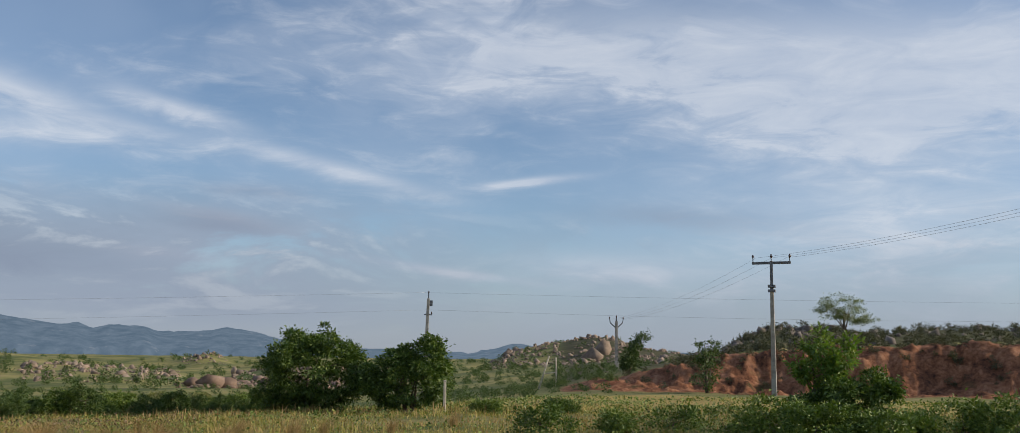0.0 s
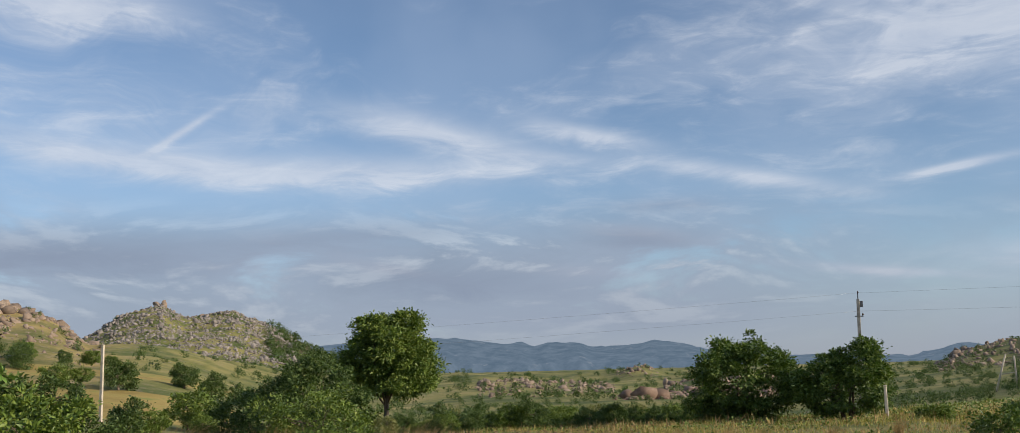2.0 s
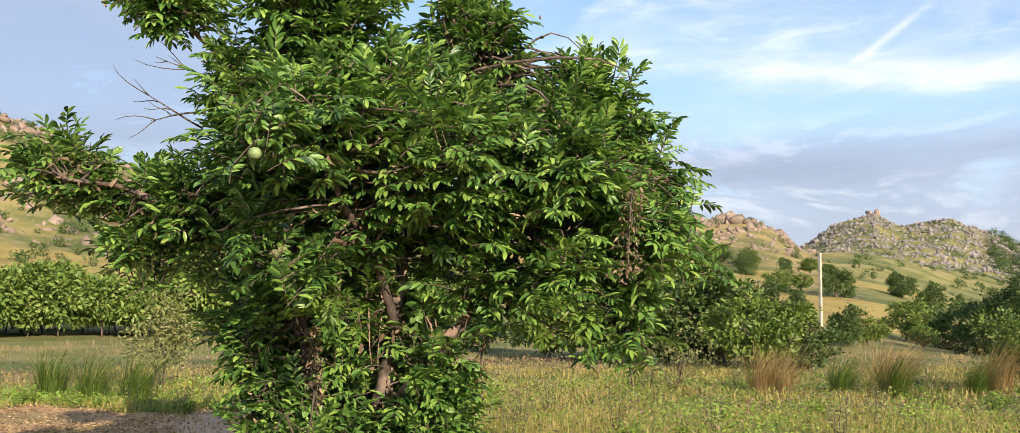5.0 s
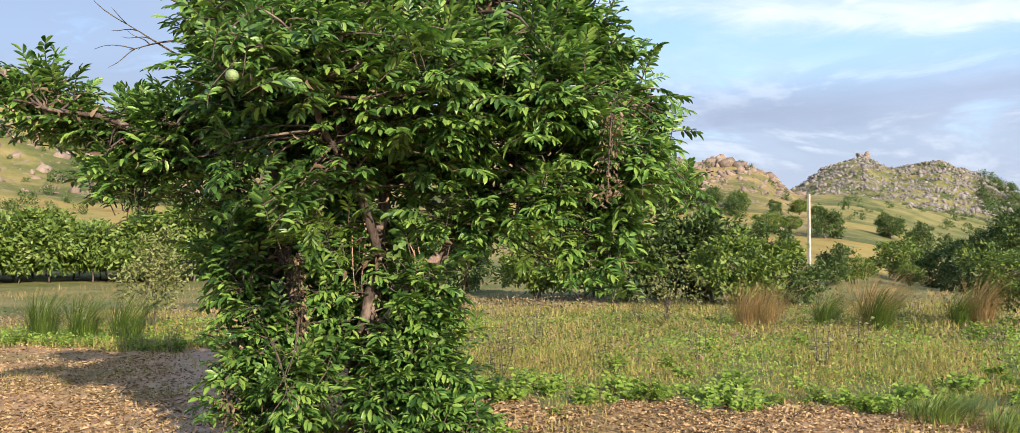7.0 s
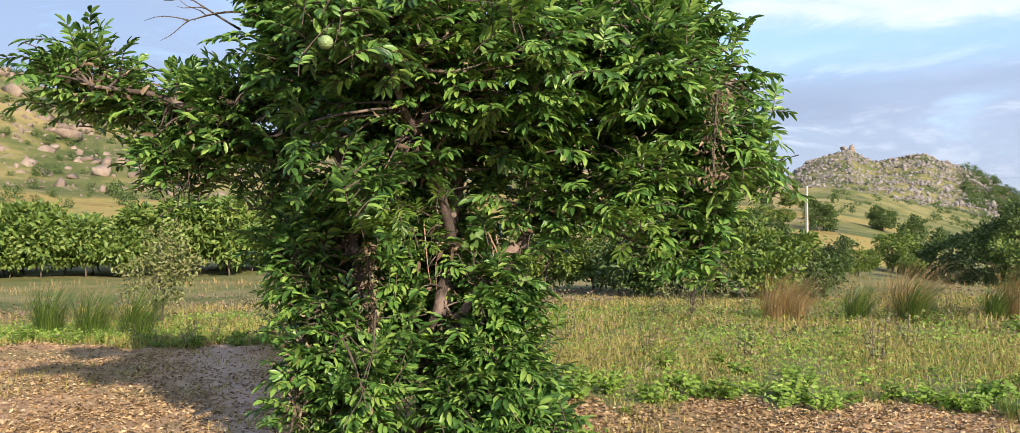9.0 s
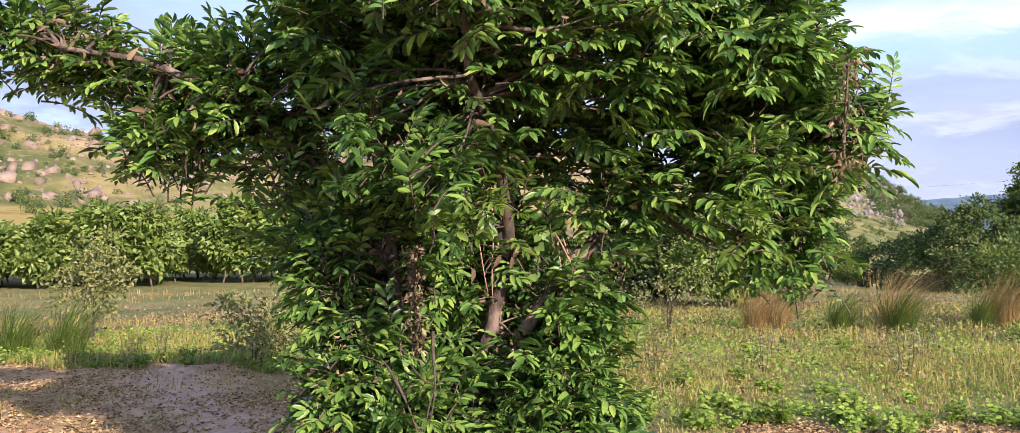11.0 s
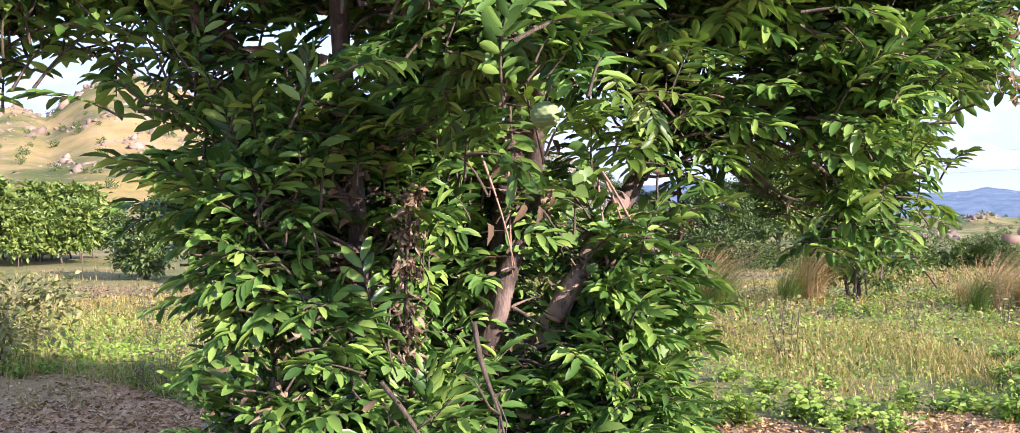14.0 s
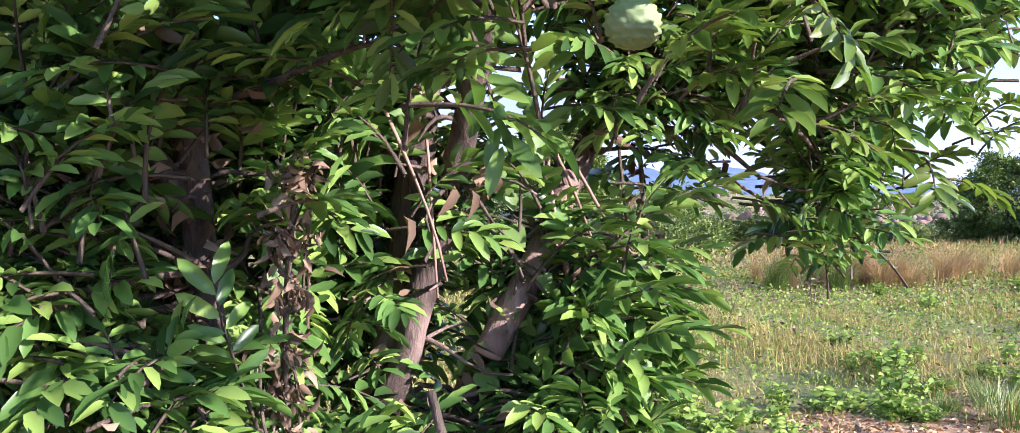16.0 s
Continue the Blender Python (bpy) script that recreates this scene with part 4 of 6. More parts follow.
# orchard rows, pale-leaved saplings on thin stems
ORCH = [leafy("orchard_tree", 60 + i, blobs, 95, 24, 0.22, M_ORCHARD, 0.045, M_TREEBARK,
              "young orchard tree with broad light leaves on a thin stem", "tree", at_land(84 - i * 2.1, 50), "orchard trees", 0.3, 1, 0.55, 0.55)
        for i, blobs in enumerate([[(0, 0, 1.75, 0.8, 0.8, 0.85), (0.5, 0.2, 1.2, 0.7, 0.7, 0.55), (-0.3, 0, 2.4, 0.4, 0.4, 0.5)],
                                   [(0.2, 0, 1.5, 1.0, 0.8, 0.6), (-0.6, 0.1, 1.9, 0.5, 0.5, 0.6), (0.6, 0, 2.2, 0.35, 0.35, 0.5), (-0.2, 0, 1.0, 0.8, 0.7, 0.4)],
                                   [(0, 0, 1.3, 0.7, 0.7, 0.7), (0.1, 0.2, 2.1, 0.6, 0.6, 0.8), (0.75, 0, 1.6, 0.4, 0.4, 0.6)],
                                   [(0, 0, 1.2, 1.0, 0.9, 0.7), (-0.5, 0.2, 1.7, 0.6, 0.6, 0.5)]])]
for row in range(4):
    for b in np.arange(63.5, 92, 1.6):
        if row == 0 and any(abs(b - q) < 0.8 for q in (84, 81.9, 79.8, 77.7)):
            continue
        x, y = polar(b + rng.normal() * 0.5, 50 + row * 2.6 + rng.normal() * 0.7)
        place_copy(ORCH[rng.integers(4)], x, y, rng.uniform(0, 360), rng.uniform(0.65, 1.35))
leafy("shrub", 70, [(0, 0, 0.5, 0.55, 0.5, 0.42), (0.3, 0.3, 0.6, 0.35, 0.35, 0.35)], 55, 22, 0.07, M_PALE, 0.012, M_TWIG, "straggling pale flowering shrub beside the yard", "shrub", (-15.4, 4.9, land(-15.4, 4.9)), "", 0.2, 6)
leafy("shrub", 72, [(0, 0, 0.95, 0.6, 0.6, 0.6), (0.2, 0.2, 1.5, 0.4, 0.4, 0.45)], 80, 26, 0.075, M_PALE, 0.016, M_TWIG, "feathery yellow-green shrub beyond the yard's tussocks", "shrub", (-22.0, 4.3, land(-22.0, 4.3)), "", 0.22, 6)
leafy("shrub", 71, [(0, 0, 0.5, 0.8, 0.6, 0.5), (0.3, 0, 0.9, 0.5, 0.4, 0.3)], 70, 14, 0.05, M_PALE, 0.010, M_TWIG, "thin pale flowering shrub in tall grass", "shrub", (-15.6, 12.8, land(-15.6, 12.8)), "", 0.14, 9)


# ---- poles, wires and posts ----
def box(bm, x0, x1, y0, y1, z0, z1):
    vs = [bm.verts.new((x, y, z)) for z in (z0, z1) for y in (y0, y1) for x in (x0, x1)]
    for f in ((0, 2, 3, 1), (4, 5, 7, 6), (0, 1, 5, 4), (2, 6, 7, 3), (0, 4, 6, 2), (1, 3, 7, 5)):
        bm.faces.new([vs[i] for i in f])


def bm_mesh(name, bm, bevel=0.0):
    if bevel:
        bmesh.ops.bevel(bm, geom=bm.edges[:], offset=bevel, segments=1, affect="EDGES")
    bmesh.ops.recalc_face_normals(bm, faces=bm.faces[:])
    me = bpy.data.meshes.new(name)
    bm.to_mesh(me)
    bm.free()
    return me


def boxes_mesh(name, list_of_boxes, bevel=0.006):
    bm = bmesh.new()
    for b in list_of_boxes:
        box(bm, *b)
    return bm_mesh(name, bm, bevel)


def taper_post(name, height, foot, head):
    bm = bmesh.new()
    lo = [bm.verts.new((sx * foot, sy * foot * 0.7, -0.3)) for sx, sy in ((-1, -1), (1, -1), (1, 1), (-1, 1))]
    hi = [bm.verts.new((sx * head, sy * head * 0.7, height)) for sx, sy in ((-1, -1), (1, -1), (1, 1), (-1, 1))]
    bm.faces.new(lo[::-1])
    bm.faces.new(hi)
    for i in range(4):
        bm.faces.new((lo[i], lo[(i + 1) % 4], hi[(i + 1) % 4], hi[i]))
    return bm_mesh(name, bm, min(head, 0.03) * 0.5)


def insulator_mesh():
    return tubes_mesh("insulator", [([(0, 0, 0), (0, 0, 0.05), (0, 0, 0.06), (0, 0, 0.12), (0, 0, 0.13), (0, 0, 0.2)], [0.03, 0.03, 0.07, 0.06, 0.045, 0.03])], 8)


INSULATOR = insulator_mesh()
INSULATOR.materials.append(M_PORCELAIN)


def insulator(parent, x, y, z):
    o = new("insulator", INSULATOR)
    o.parent = parent
    o.location = (x, y, z)
    return o


def crossarm_pole(b, r, height, turned, label):
    """Concrete pole with a steel cross-arm and three pin insulators."""
    root = thing("utility_pole", at_land(b, r), label, "utility pole", "power line poles")
    root.rotation_euler = (0, 0, radians(turned))
    part("pole", taper_post("pole", height * 0.80, 0.13, 0.085), M_CONCRETE, root)
    part("mast", boxes_mesh("mast", [(-0.07, 0.07, -0.06, 0.06, height * 0.74, height)]), M_STEEL, root, "grey steel extension mast")
    part("clamp", boxes_mesh("clamp", [(-0.18, 0.18, -0.16, 0.16, height * 0.765, height * 0.785), (-0.18, 0.18, -0.16, 0.16, height * 0.80, height * 0.82)]), M_STEEL, root)
    part("crossarm", boxes_mesh("crossarm", [(-0.95, 0.95, -0.05, 0.05, height - 0.16, height - 0.03)]), M_STEEL, root)
    for x in (-0.9, 0.0, 0.9):
        part("pin", boxes_mesh("pin", [(x - 0.02, x + 0.02, -0.02, 0.02, height - 0.03, height + 0.16)]), M_STEEL, root)
        insulator(root, x, 0, height + 0.14)
    return root


def forked_pole(b, r, height, label):
    """Slim concrete pole whose head carries a V of two steel arms."""
    root = thing("utility_pole", at_land(b, r), label, "utility pole", "power line poles")
    part("pole", taper_post("pole", height - 0.3, 0.17, 0.11), M_CONCRETE, root)
    for s in (-1, 1):
        part("arm", tubes_mesh("arm", [([(0, 0, height - 0.95), (s * 0.55, 0, height - 0.45), (s * 0.6, 0, height - 0.1)], [0.05, 0.05, 0.04])], 6), M_STEEL, root)
        insulator(root, s * 0.6, 0, height - 0.12)
    part("mast", boxes_mesh("mast", [(-0.05, 0.05, -0.05, 0.05, height - 0.4, height)]), M_STEEL, root)
    insulator(root, 0, 0, height)
    return root


def bracket_pole(b, r, height, lean, label):
    """Slim leaning concrete pole with a top pin and side brackets."""
    root = thing("utility_pole", at_land(b, r), label, "utility pole", "power line poles")
    root.rotation_euler = (0, radians(lean), 0)
    part("pole", taper_post("pole", height - 0.4, 0.17, 0.11), M_CONCRETE, root)
    part("mast", boxes_mesh("mast", [(-0.04, 0.04, -0.04, 0.04, height - 0.5, height)]), M_STEEL, root)
    part("bracket", boxes_mesh("bracket", [(0.05, 0.34, -0.04, 0.04, height - 1.0, height - 0.55)]), M_STEEL, root)
    part("bracket", boxes_mesh("bracket", [(-0.28, 0.34, -0.04, 0.04, height - 1.72, height - 1.64)]), M_STEEL, root)
    insulator(root, 0, 0, height)
    insulator(root, 0.3, 0, height - 1.64)
    return root


POLE_A, POLE_B, POLE_C = (2.2, 80.0), (-17.15, 52.0), (-8.6, 90.0)
bracket_pole(*POLE_A, el(80, 3.65) - land(*polar(*POLE_A)), 1.6, "leaning slim concrete utility pole with side brackets")
crossarm_pole(*POLE_B, el(52, 5.55) - land(*polar(*POLE_B)), -24, "tall concrete utility pole with a steel cross-arm")
forked_pole(*POLE_C, el(90, 2.4) - land(*polar(*POLE_C)), "slim concrete utility pole with a forked steel head")
crossarm_pole(-58, 27, el(27, 13.5) - land(*polar(-58, 27)), -40, "concrete utility pole with a steel cross-arm beside the road")


def at_el(b, r, e):
    x, y = polar(b, r)
    return np.array((x, y, el(r, e)))


def wire(a, b, sag, label="thin grey overhead power wire"):
    t = np.linspace(0, 1, 24)[:, None]
    p = a + (b - a) * t
    p[:, 2] -= sag * 4 * t[:, 0] * (1 - t[:, 0])
    me = tubes_mesh("wire", [(p, [0.0048] * 24)], 4)
    me.materials.append(M_WIRE)
    return tagged(new("wire", me), label, "wire", "overhead wires")


head_b = [at_el(POLE_B[0] + d, 52, 5.72) for d in (0.82, 0.0, -0.82)]
for i, (hb, hc, hn) in enumerate(zip(head_b, [at_el(-8.6 + d, 90, 2.3) for d in (0.38, 0.0, -0.38)], [at_el(-58 + d, 27, 13.4) for d in (1.5, 0, -1.5)])):
    wire(hb, hc, 0.5)
    wire(hb, hn, 0.6)
wire(at_el(2.2, 80, 3.69), at_el(-50, 110, 2.6), 0.35)
wire(at_el(2.0, 80, 2.72), at_el(-50, 110, 2.2), 0.7)
wire(at_el(2.2, 80, 3.69), at_el(60, 130, 0.9), 0.5)
wire(at_el(2.0, 80, 2.72), at_el(60, 130, 0.2), 0.5)
# twin-legged stay frame on the plain
stay = thing("stay_frame", at_land(-4.8, 66), "pale leaning double post by the field edge", "post")
part("leg", tubes_mesh("leg", [([(-0.65, 0, -0.2), (0.05, 0, 2.05)], [0.055, 0.05])], 6), M_STONEPOST, stay)
part("leg", tubes_mesh("leg", [([(0.5, 0, -0.2), (0.5, 0, 1.95)], [0.055, 0.05])], 6), M_STONEPOST, stay)
part("tie", tubes_mesh("tie", [([(-0.25, 0, 0.9), (0.5, 0, 1.0)], [0.03, 0.03])], 6), M_STONEPOST, stay)
# short posts
for b, r, h, w, lab in [(42.95, 65.6, 4.55, 0.105, "slim pale stone post standing in the meadow"), (1.0, 31, 0.95, 0.05, "short pale stone post beside a bush")]:
    root = thing("stone_post", at_land(b, r), lab, "post")
    part("shaft", taper_post("shaft", h, w, w * 0.8), M_STONEPOST, root)
    part("cap", boxes_mesh("cap", [(-w * 0.9, w * 0.9, -w * 0.7, w * 0.7, h, h + 0.05)], 0.01), M_STONEPOST, root, "rough chipped top")

# ---- the custard apple tree ----
TREE = np.array((-7.4, 2.95))
BASE = land(*TREE)
tree = thing("custard_apple_tree", (0, 0, 0), "leafy many-stemmed custard apple tree hung with pale fruit", "tree")
tr = np.random.default_rng(21)
BLOBS = [(-7.1, 3.0, 2.60, 1.40, 1.28, 0.80), (-7.4, 2.7, 3.50, 0.62, 0.58, 0.80), (-7.05, 3.75, 3.45, 0.42, 0.42, 0.60), (-6.75, 4.25, 2.65, 0.65, 0.70, 0.58),
         (-6.5, 4.65, 1.98, 0.42, 0.45, 0.42), (-8.25, 1.45, 2.35, 0.34, 0.42, 0.26), (-6.1, 2.0, 2.70, 0.45, 0.45, 0.30), (-7.6, 2.32, 0.30, 0.45, 0.42, 0.52),
         (-7.6, 2.25, 1.25, 0.36, 0.36, 0.50), (-7.6, 3.0, 1.2, 0.60, 0.70, 0.60), (-6.95, 3.35, 0.95, 0.22, 0.30, 0.45), (-7.62, 1.45, 3.70, 0.24, 0.36, 0.22), (-6.0, 3.95, 2.50, 0.30, 0.36, 0.28),
         (-7.45, 2.0, 3.15, 0.32, 0.28, 0.40), (-6.65, 4.6, 3.05, 0.40, 0.46, 0.45), (-7.3, 2.4, 3.95, 0.35, 0.38, 0.42),
         (-8.45, 0.95, 2.55, 0.32, 0.40, 0.22), (-8.1, 1.5, 1.92, 0.32, 0.36, 0.18), (-7.9, 1.9, 2.25, 0.40, 0.40, 0.35), (-6.6, 5.1, 2.55, 0.36, 0.42, 0.42),
         (-6.1, 4.45, 2.25, 0.24, 0.28, 0.22), (-6.05, 3.95, 1.80, 0.18, 0.24, 0.12), (-6.42, 4.75, 1.22, 0.12, 0.16, 0.16), (-6.38, 4.42, 1.38, 0.14, 0.14, 0.18), (-6.85, 5.7, 1.9, 0.20, 0.45, 0.14)]
STEMS = [[(-7.30, 2.70, BASE - .1), (-7.42, 2.60, .5), (-7.48, 2.54, 1.26), (-7.42, 2.40, 2.0), (-7.45, 2.45, 2.9), (-7.45, 2.6, 3.7)],
         [(-7.25, 3.00, BASE - .1), (-7.32, 3.10, .5), (-7.33, 3.19, 1.15), (-7.25, 3.25, 1.9), (-7.1, 3.5, 2.6), (-7.05, 3.7, 3.3)],
         [(-7.30, 3.05, 0.7), (-7.15, 3.15, 1.3), (-6.9, 2.9, 1.8), (-6.6, 2.5, 2.2), (-6.2, 2.2, 2.6)],
         [(-7.20, 3.15, 0.5), (-7.1, 3.45, 1.0), (-6.98, 3.68, 1.40), (-6.85, 4.0, 1.95), (-6.6, 4.4, 2.4), (-6.45, 4.7, 2.6)],
         [(-7.48, 2.54, 1.2), (-7.65, 2.2, 1.75), (-7.8, 1.75, 2.15), (-7.95, 1.3, 2.35), (-8.1, 0.9, 2.4)],
         [(-7.43, 2.4, 2.7), (-7.5, 2.0, 3.2), (-7.65, 1.65, 3.55), (-7.75, 1.4, 3.75)],
         [(-7.45, 3.05, BASE - .1), (-7.65, 3.15, .7), (-7.85, 3.2, 1.5), (-8.0, 3.3, 2.4)]]
RAD = [[.045, .040, .036, .032, .025, .018], [.075, .064, .054, .044, .03, .018], [.045, .038, .032, .024, .016], [.048, .042, .038, .032, .024, .015], [.032, .028, .024, .018, .012], [.025, .02, .015, .008], [.055, .045, .036, .025]]


def refine(pts, radii, rng, n=4):
    P, Rr = [], []
    pts = np.array(pts)
    for i in range(len(pts) - 1):
        for j in range(n):
            f = j / n
            P.append(pts[i] * (1 - f) + pts[i + 1] * f + rng.normal(size=3) * radii[i] * 0.10)
            Rr.append((radii[i] * (1 - f) + radii[i + 1] * f) * rng.uniform(0.92, 1.1))
    P.append(pts[-1])
    Rr.append(radii[-1])
    return np.array(P), Rr


skeleton_pts = []
for s, r in zip(STEMS, RAD):
    p, rr = refine(s, r, tr)
    part("stem", tubes_mesh("stem", [(p, rr)], 10), M_BARK, tree)
    skeleton_pts.append(p[4:])
# pruned branch stub, hanging down with its end sawn off
p, rr = refine([(-7.00, 3.58, 1.30), (-7.00, 3.34, 1.08), (-7.08, 3.20, 0.84)], [.040, .046, .040], tr)
stub = part("branch_stub", tubes_mesh("branch_stub", [(p, rr)], 10), M_PALEBARK, tree, "pruned branch stub with pale smooth bark")
part("cut_face", tubes_mesh("cut_face", [([p[-1], p[-1] + [-0.004, -0.005, -0.012]], [.042, .036])], 10), M_CUT, stub)
skeleton_pts = np.concatenate(skeleton_pts)

# leaf sprays: a thin twig with two rows of leaves
def spray_arrays(rng, n_leaf, length, leaf):
    t = np.linspace(0.15, 1.0, n_leaf)
    x = t * length
    z = 0.25 * length * t - 0.32 * length * t * t + 0.004 * rng.normal(size=n_leaf)
    base = np.stack([x, 0.004 * rng.normal(size=n_leaf), z], -1)
    sgn = np.where(np.arange(n_leaf) % 2 == 0, 1.0, -1.0)
    ang = np.radians(78 - 48 * t + rng.normal(size=n_leaf) * 9)
    way = np.stack([np.cos(ang), sgn * np.sin(ang), 0.04 - 0.16 * t + 0.15 * rng.normal(size=n_leaf)], -1)
    up = unit(np.stack([rng.normal(size=n_leaf) * 0.16 + 0.15, rng.normal(size=n_leaf) * 0.25 + sgn * 0.05, np.ones(n_leaf)], -1))
    L = leaf * rng.uniform(0.72, 1.18, n_leaf) * (0.72 + 0.38 * np.sin(t * 2.5))
    return base, way, up, L


LEAF = 0.084
VARIANTS = [spray_arrays(tr, int(tr.integers(10, 16)), tr.uniform(0.14, 0.25), LEAF) for _ in range(12)]


def leaf_cols(base, way, up, L, ratio=0.34):
    """Vertices of folded leaves, ten to a leaf."""
    way = unit(way)
    side = unit(np.cross(way, up))
    nor = np.cross(side, way)
    W = (L * ratio)[:, None]
    L = L[:, None]
    at = lambda t, s: base + way * L * t + side * W * s + nor * (W * abs(s) * 0.6 - L * 0.27 * t * t)
    cols = [at(0, 0), at(.22, -.36), at(.22, 0), at(.22, .36), at(.58, -.5), at(.58, 0), at(.58, .5), at(.86, -.33), at(.86, 0), at(.86, .33), at(1.0, 0)]
    return np.stack(cols, 1)


LEAF_T = np.array([(0, 2, 1), (0, 3, 2), (7, 8, 10), (8, 9, 10)])
LEAF_Q = np.array([(1, 2, 5, 4), (2, 3, 6, 5), (4, 5, 8, 7), (5, 6, 9, 8)])


def twig_arrays(length):
    """Three-sided thin twig, seven points long."""
    t = np.linspace(-0.25, 0.98, 6)
    c = np.stack([t * length, t * 0, 0.25 * length * t - 0.32 * length * np.maximum(t, 0) ** 2], -1)
    rad = np.linspace(0.006, 0.002, 6)
    ring = np.array([(0, math.cos(a), math.sin(a)) for a in (0, 2.094, 4.189)])
    V = (c[:, None] + rad[:, None, None] * ring[None]).reshape(-1, 3)
    Q = np.array([(i * 3 + j, i * 3 + (j + 1) % 3, i * 3 + 3 + (j + 1) % 3, i * 3 + 3 + j) for i in range(5) for j in range(3)])
    return V, Q


SPRAYS = []
for base, way, up, L in VARIANTS:
    V = leaf_cols(base, way, up, L)
    n = len(V)
    off = (np.arange(n) * 11)[:, None, None]
    tris, quads = (LEAF_T[None] + off).reshape(-1, 3), (LEAF_Q[None] + off).reshape(-1, 4)
    TV, TQ = twig_arrays(base[-1, 0])
    SPRAYS.append((np.concatenate([V.reshape(-1, 3), TV]), tris, quads, TQ + n * 11))


def frames_of(ways, rng):
    """Rotation matrices whose x axis runs along each way, with z roughly up."""
    x = unit(ways)
    upv = unit(np.array([0, 0, 1.0]) + rng.normal(size=x.shape) * 0.28)
    y = unit(np.cross(upv, x))
    z = np.cross(x, y)
    return np.stack([x, y, z], -1)


def spray_object_mesh(i, mat):
    V, T, Q, TQ = SPRAYS[i]
    me = np_mesh("leaf_spray", V, [T, Q, TQ])
    me.materials.append(mat)
    me.materials.append(M_TWIG)
    k = np.zeros(len(me.polygons), np.int32)
    k[len(T) + len(Q):] = 1
    me.polygons.foreach_set("material_index", k)
    return me


def joined_sprays(name, pick, P, Rm, S, mat, parent, label):
    vs, ts, qs, tw, o = [], [], [], [], 0
    for i, p, r, s in zip(pick, P, Rm, S):
        V, T, Q, TQ = SPRAYS[i]
        vs.append((V * s) @ r.T + p)
        ts.append(T + o)
        qs.append(Q + o)
        tw.append(TQ + o)
        o += len(V)
    T, Q, TQ = np.concatenate(ts), np.concatenate(qs), np.concatenate(tw)
    me = np_mesh(name, np.concatenate(vs), [T, Q, TQ])
    me.materials.append(mat)
    me.materials.append(M_TWIG)
    k = np.zeros(len(me.polygons), np.int32)
    k[len(T) + len(Q):] = 1
    me.polygons.foreach_set("material_index", k)
    ob = new(name, me)
    ob.parent = parent
    return tagged(ob, label, kind="stuff")


C, out = crown_points(tr, BLOBS[:7] + BLOBS[11:], 620, 0.7, 0.95)
# a shaded hollow in the crown's near side, and open air below the crown's sunward side
hollow = np.linalg.norm((C - [-6.5, 2.45, 1.95]) / [0.62, 0.48, 0.60], axis=1) < 1
under = (C[:, 0] > -6.7) & (C[:, 1] > 2.5) & (C[:, 1] < 3.75) & (C[:, 2] < 1.95)
stay = ~(hollow & (tr.uniform(size=len(C)) < 0.75)) & ~(under & (tr.uniform(size=len(C)) < 0.85))
C, out = C[stay], out[stay]
FILL = [((-6.38, 2.18, 1.74, 0.14, 0.14, 0.08), 3), ((-5.68, 1.72, 2.56, 0.16, 0.16, 0.10), 4), ((-6.55, 1.82, 1.92, 0.14, 0.14, 0.08), 3), (BLOBS[11], 7), (BLOBS[12], 18), ((-7.75, 2.05, 1.80, 0.40, 0.42, 0.38), 15), ((-6.75, 2.40, 1.75, 0.30, 0.30, 0.25), 9), ((-6.85, 3.75, 1.70, 0.40, 0.45, 0.35), 18),
        ((-7.8, 3.2, 1.8, 0.50, 0.60, 0.50), 10), ((-6.42, 4.15, 1.85, 0.28, 0.30, 0.32), 20), ((-6.36, 4.75, 1.50, 0.20, 0.25, 0.22), 11), ((-5.95, 4.65, 2.05, 0.35, 0.40, 0.32), 10)]
for blob, count in FILL:
    extra, extra_out = crown_points(tr, [blob], count, 0.4)
    C, out = np.concatenate([C, extra]), np.concatenate([out, extra_out])
low, low_out = crown_points(tr, BLOBS[7:11] + [(-6.95, 3.38, 0.35, 0.36, 0.44, 0.60), (-6.75, 3.62, 0.05, 0.25, 0.30, 0.26)], 310, 0.5, BASE + 0.1)
skirt, skirt_out = crown_points(np.random.default_rng(77), [(-7.22, 2.50, 0.42, 0.30, 0.36, 0.42), (-6.95, 3.02, 0.30, 0.24, 0.32, 0.30), (-7.35, 2.30, 0.85, 0.24, 0.28, 0.25)], 55, 0.5, BASE + 0.1)
C, out = np.concatenate([C, low, skirt]), np.concatenate([out, low_out, skirt_out])
inner, inner_out = crown_points(tr, [(b[0], b[1], b[2], b[3] * .72, b[4] * .72, b[5] * .72) for b in BLOBS[:5] + BLOBS[14:16]], 130, 0.3, 1.6)
C, out = np.concatenate([C, inner]), np.concatenate([out, inner_out])
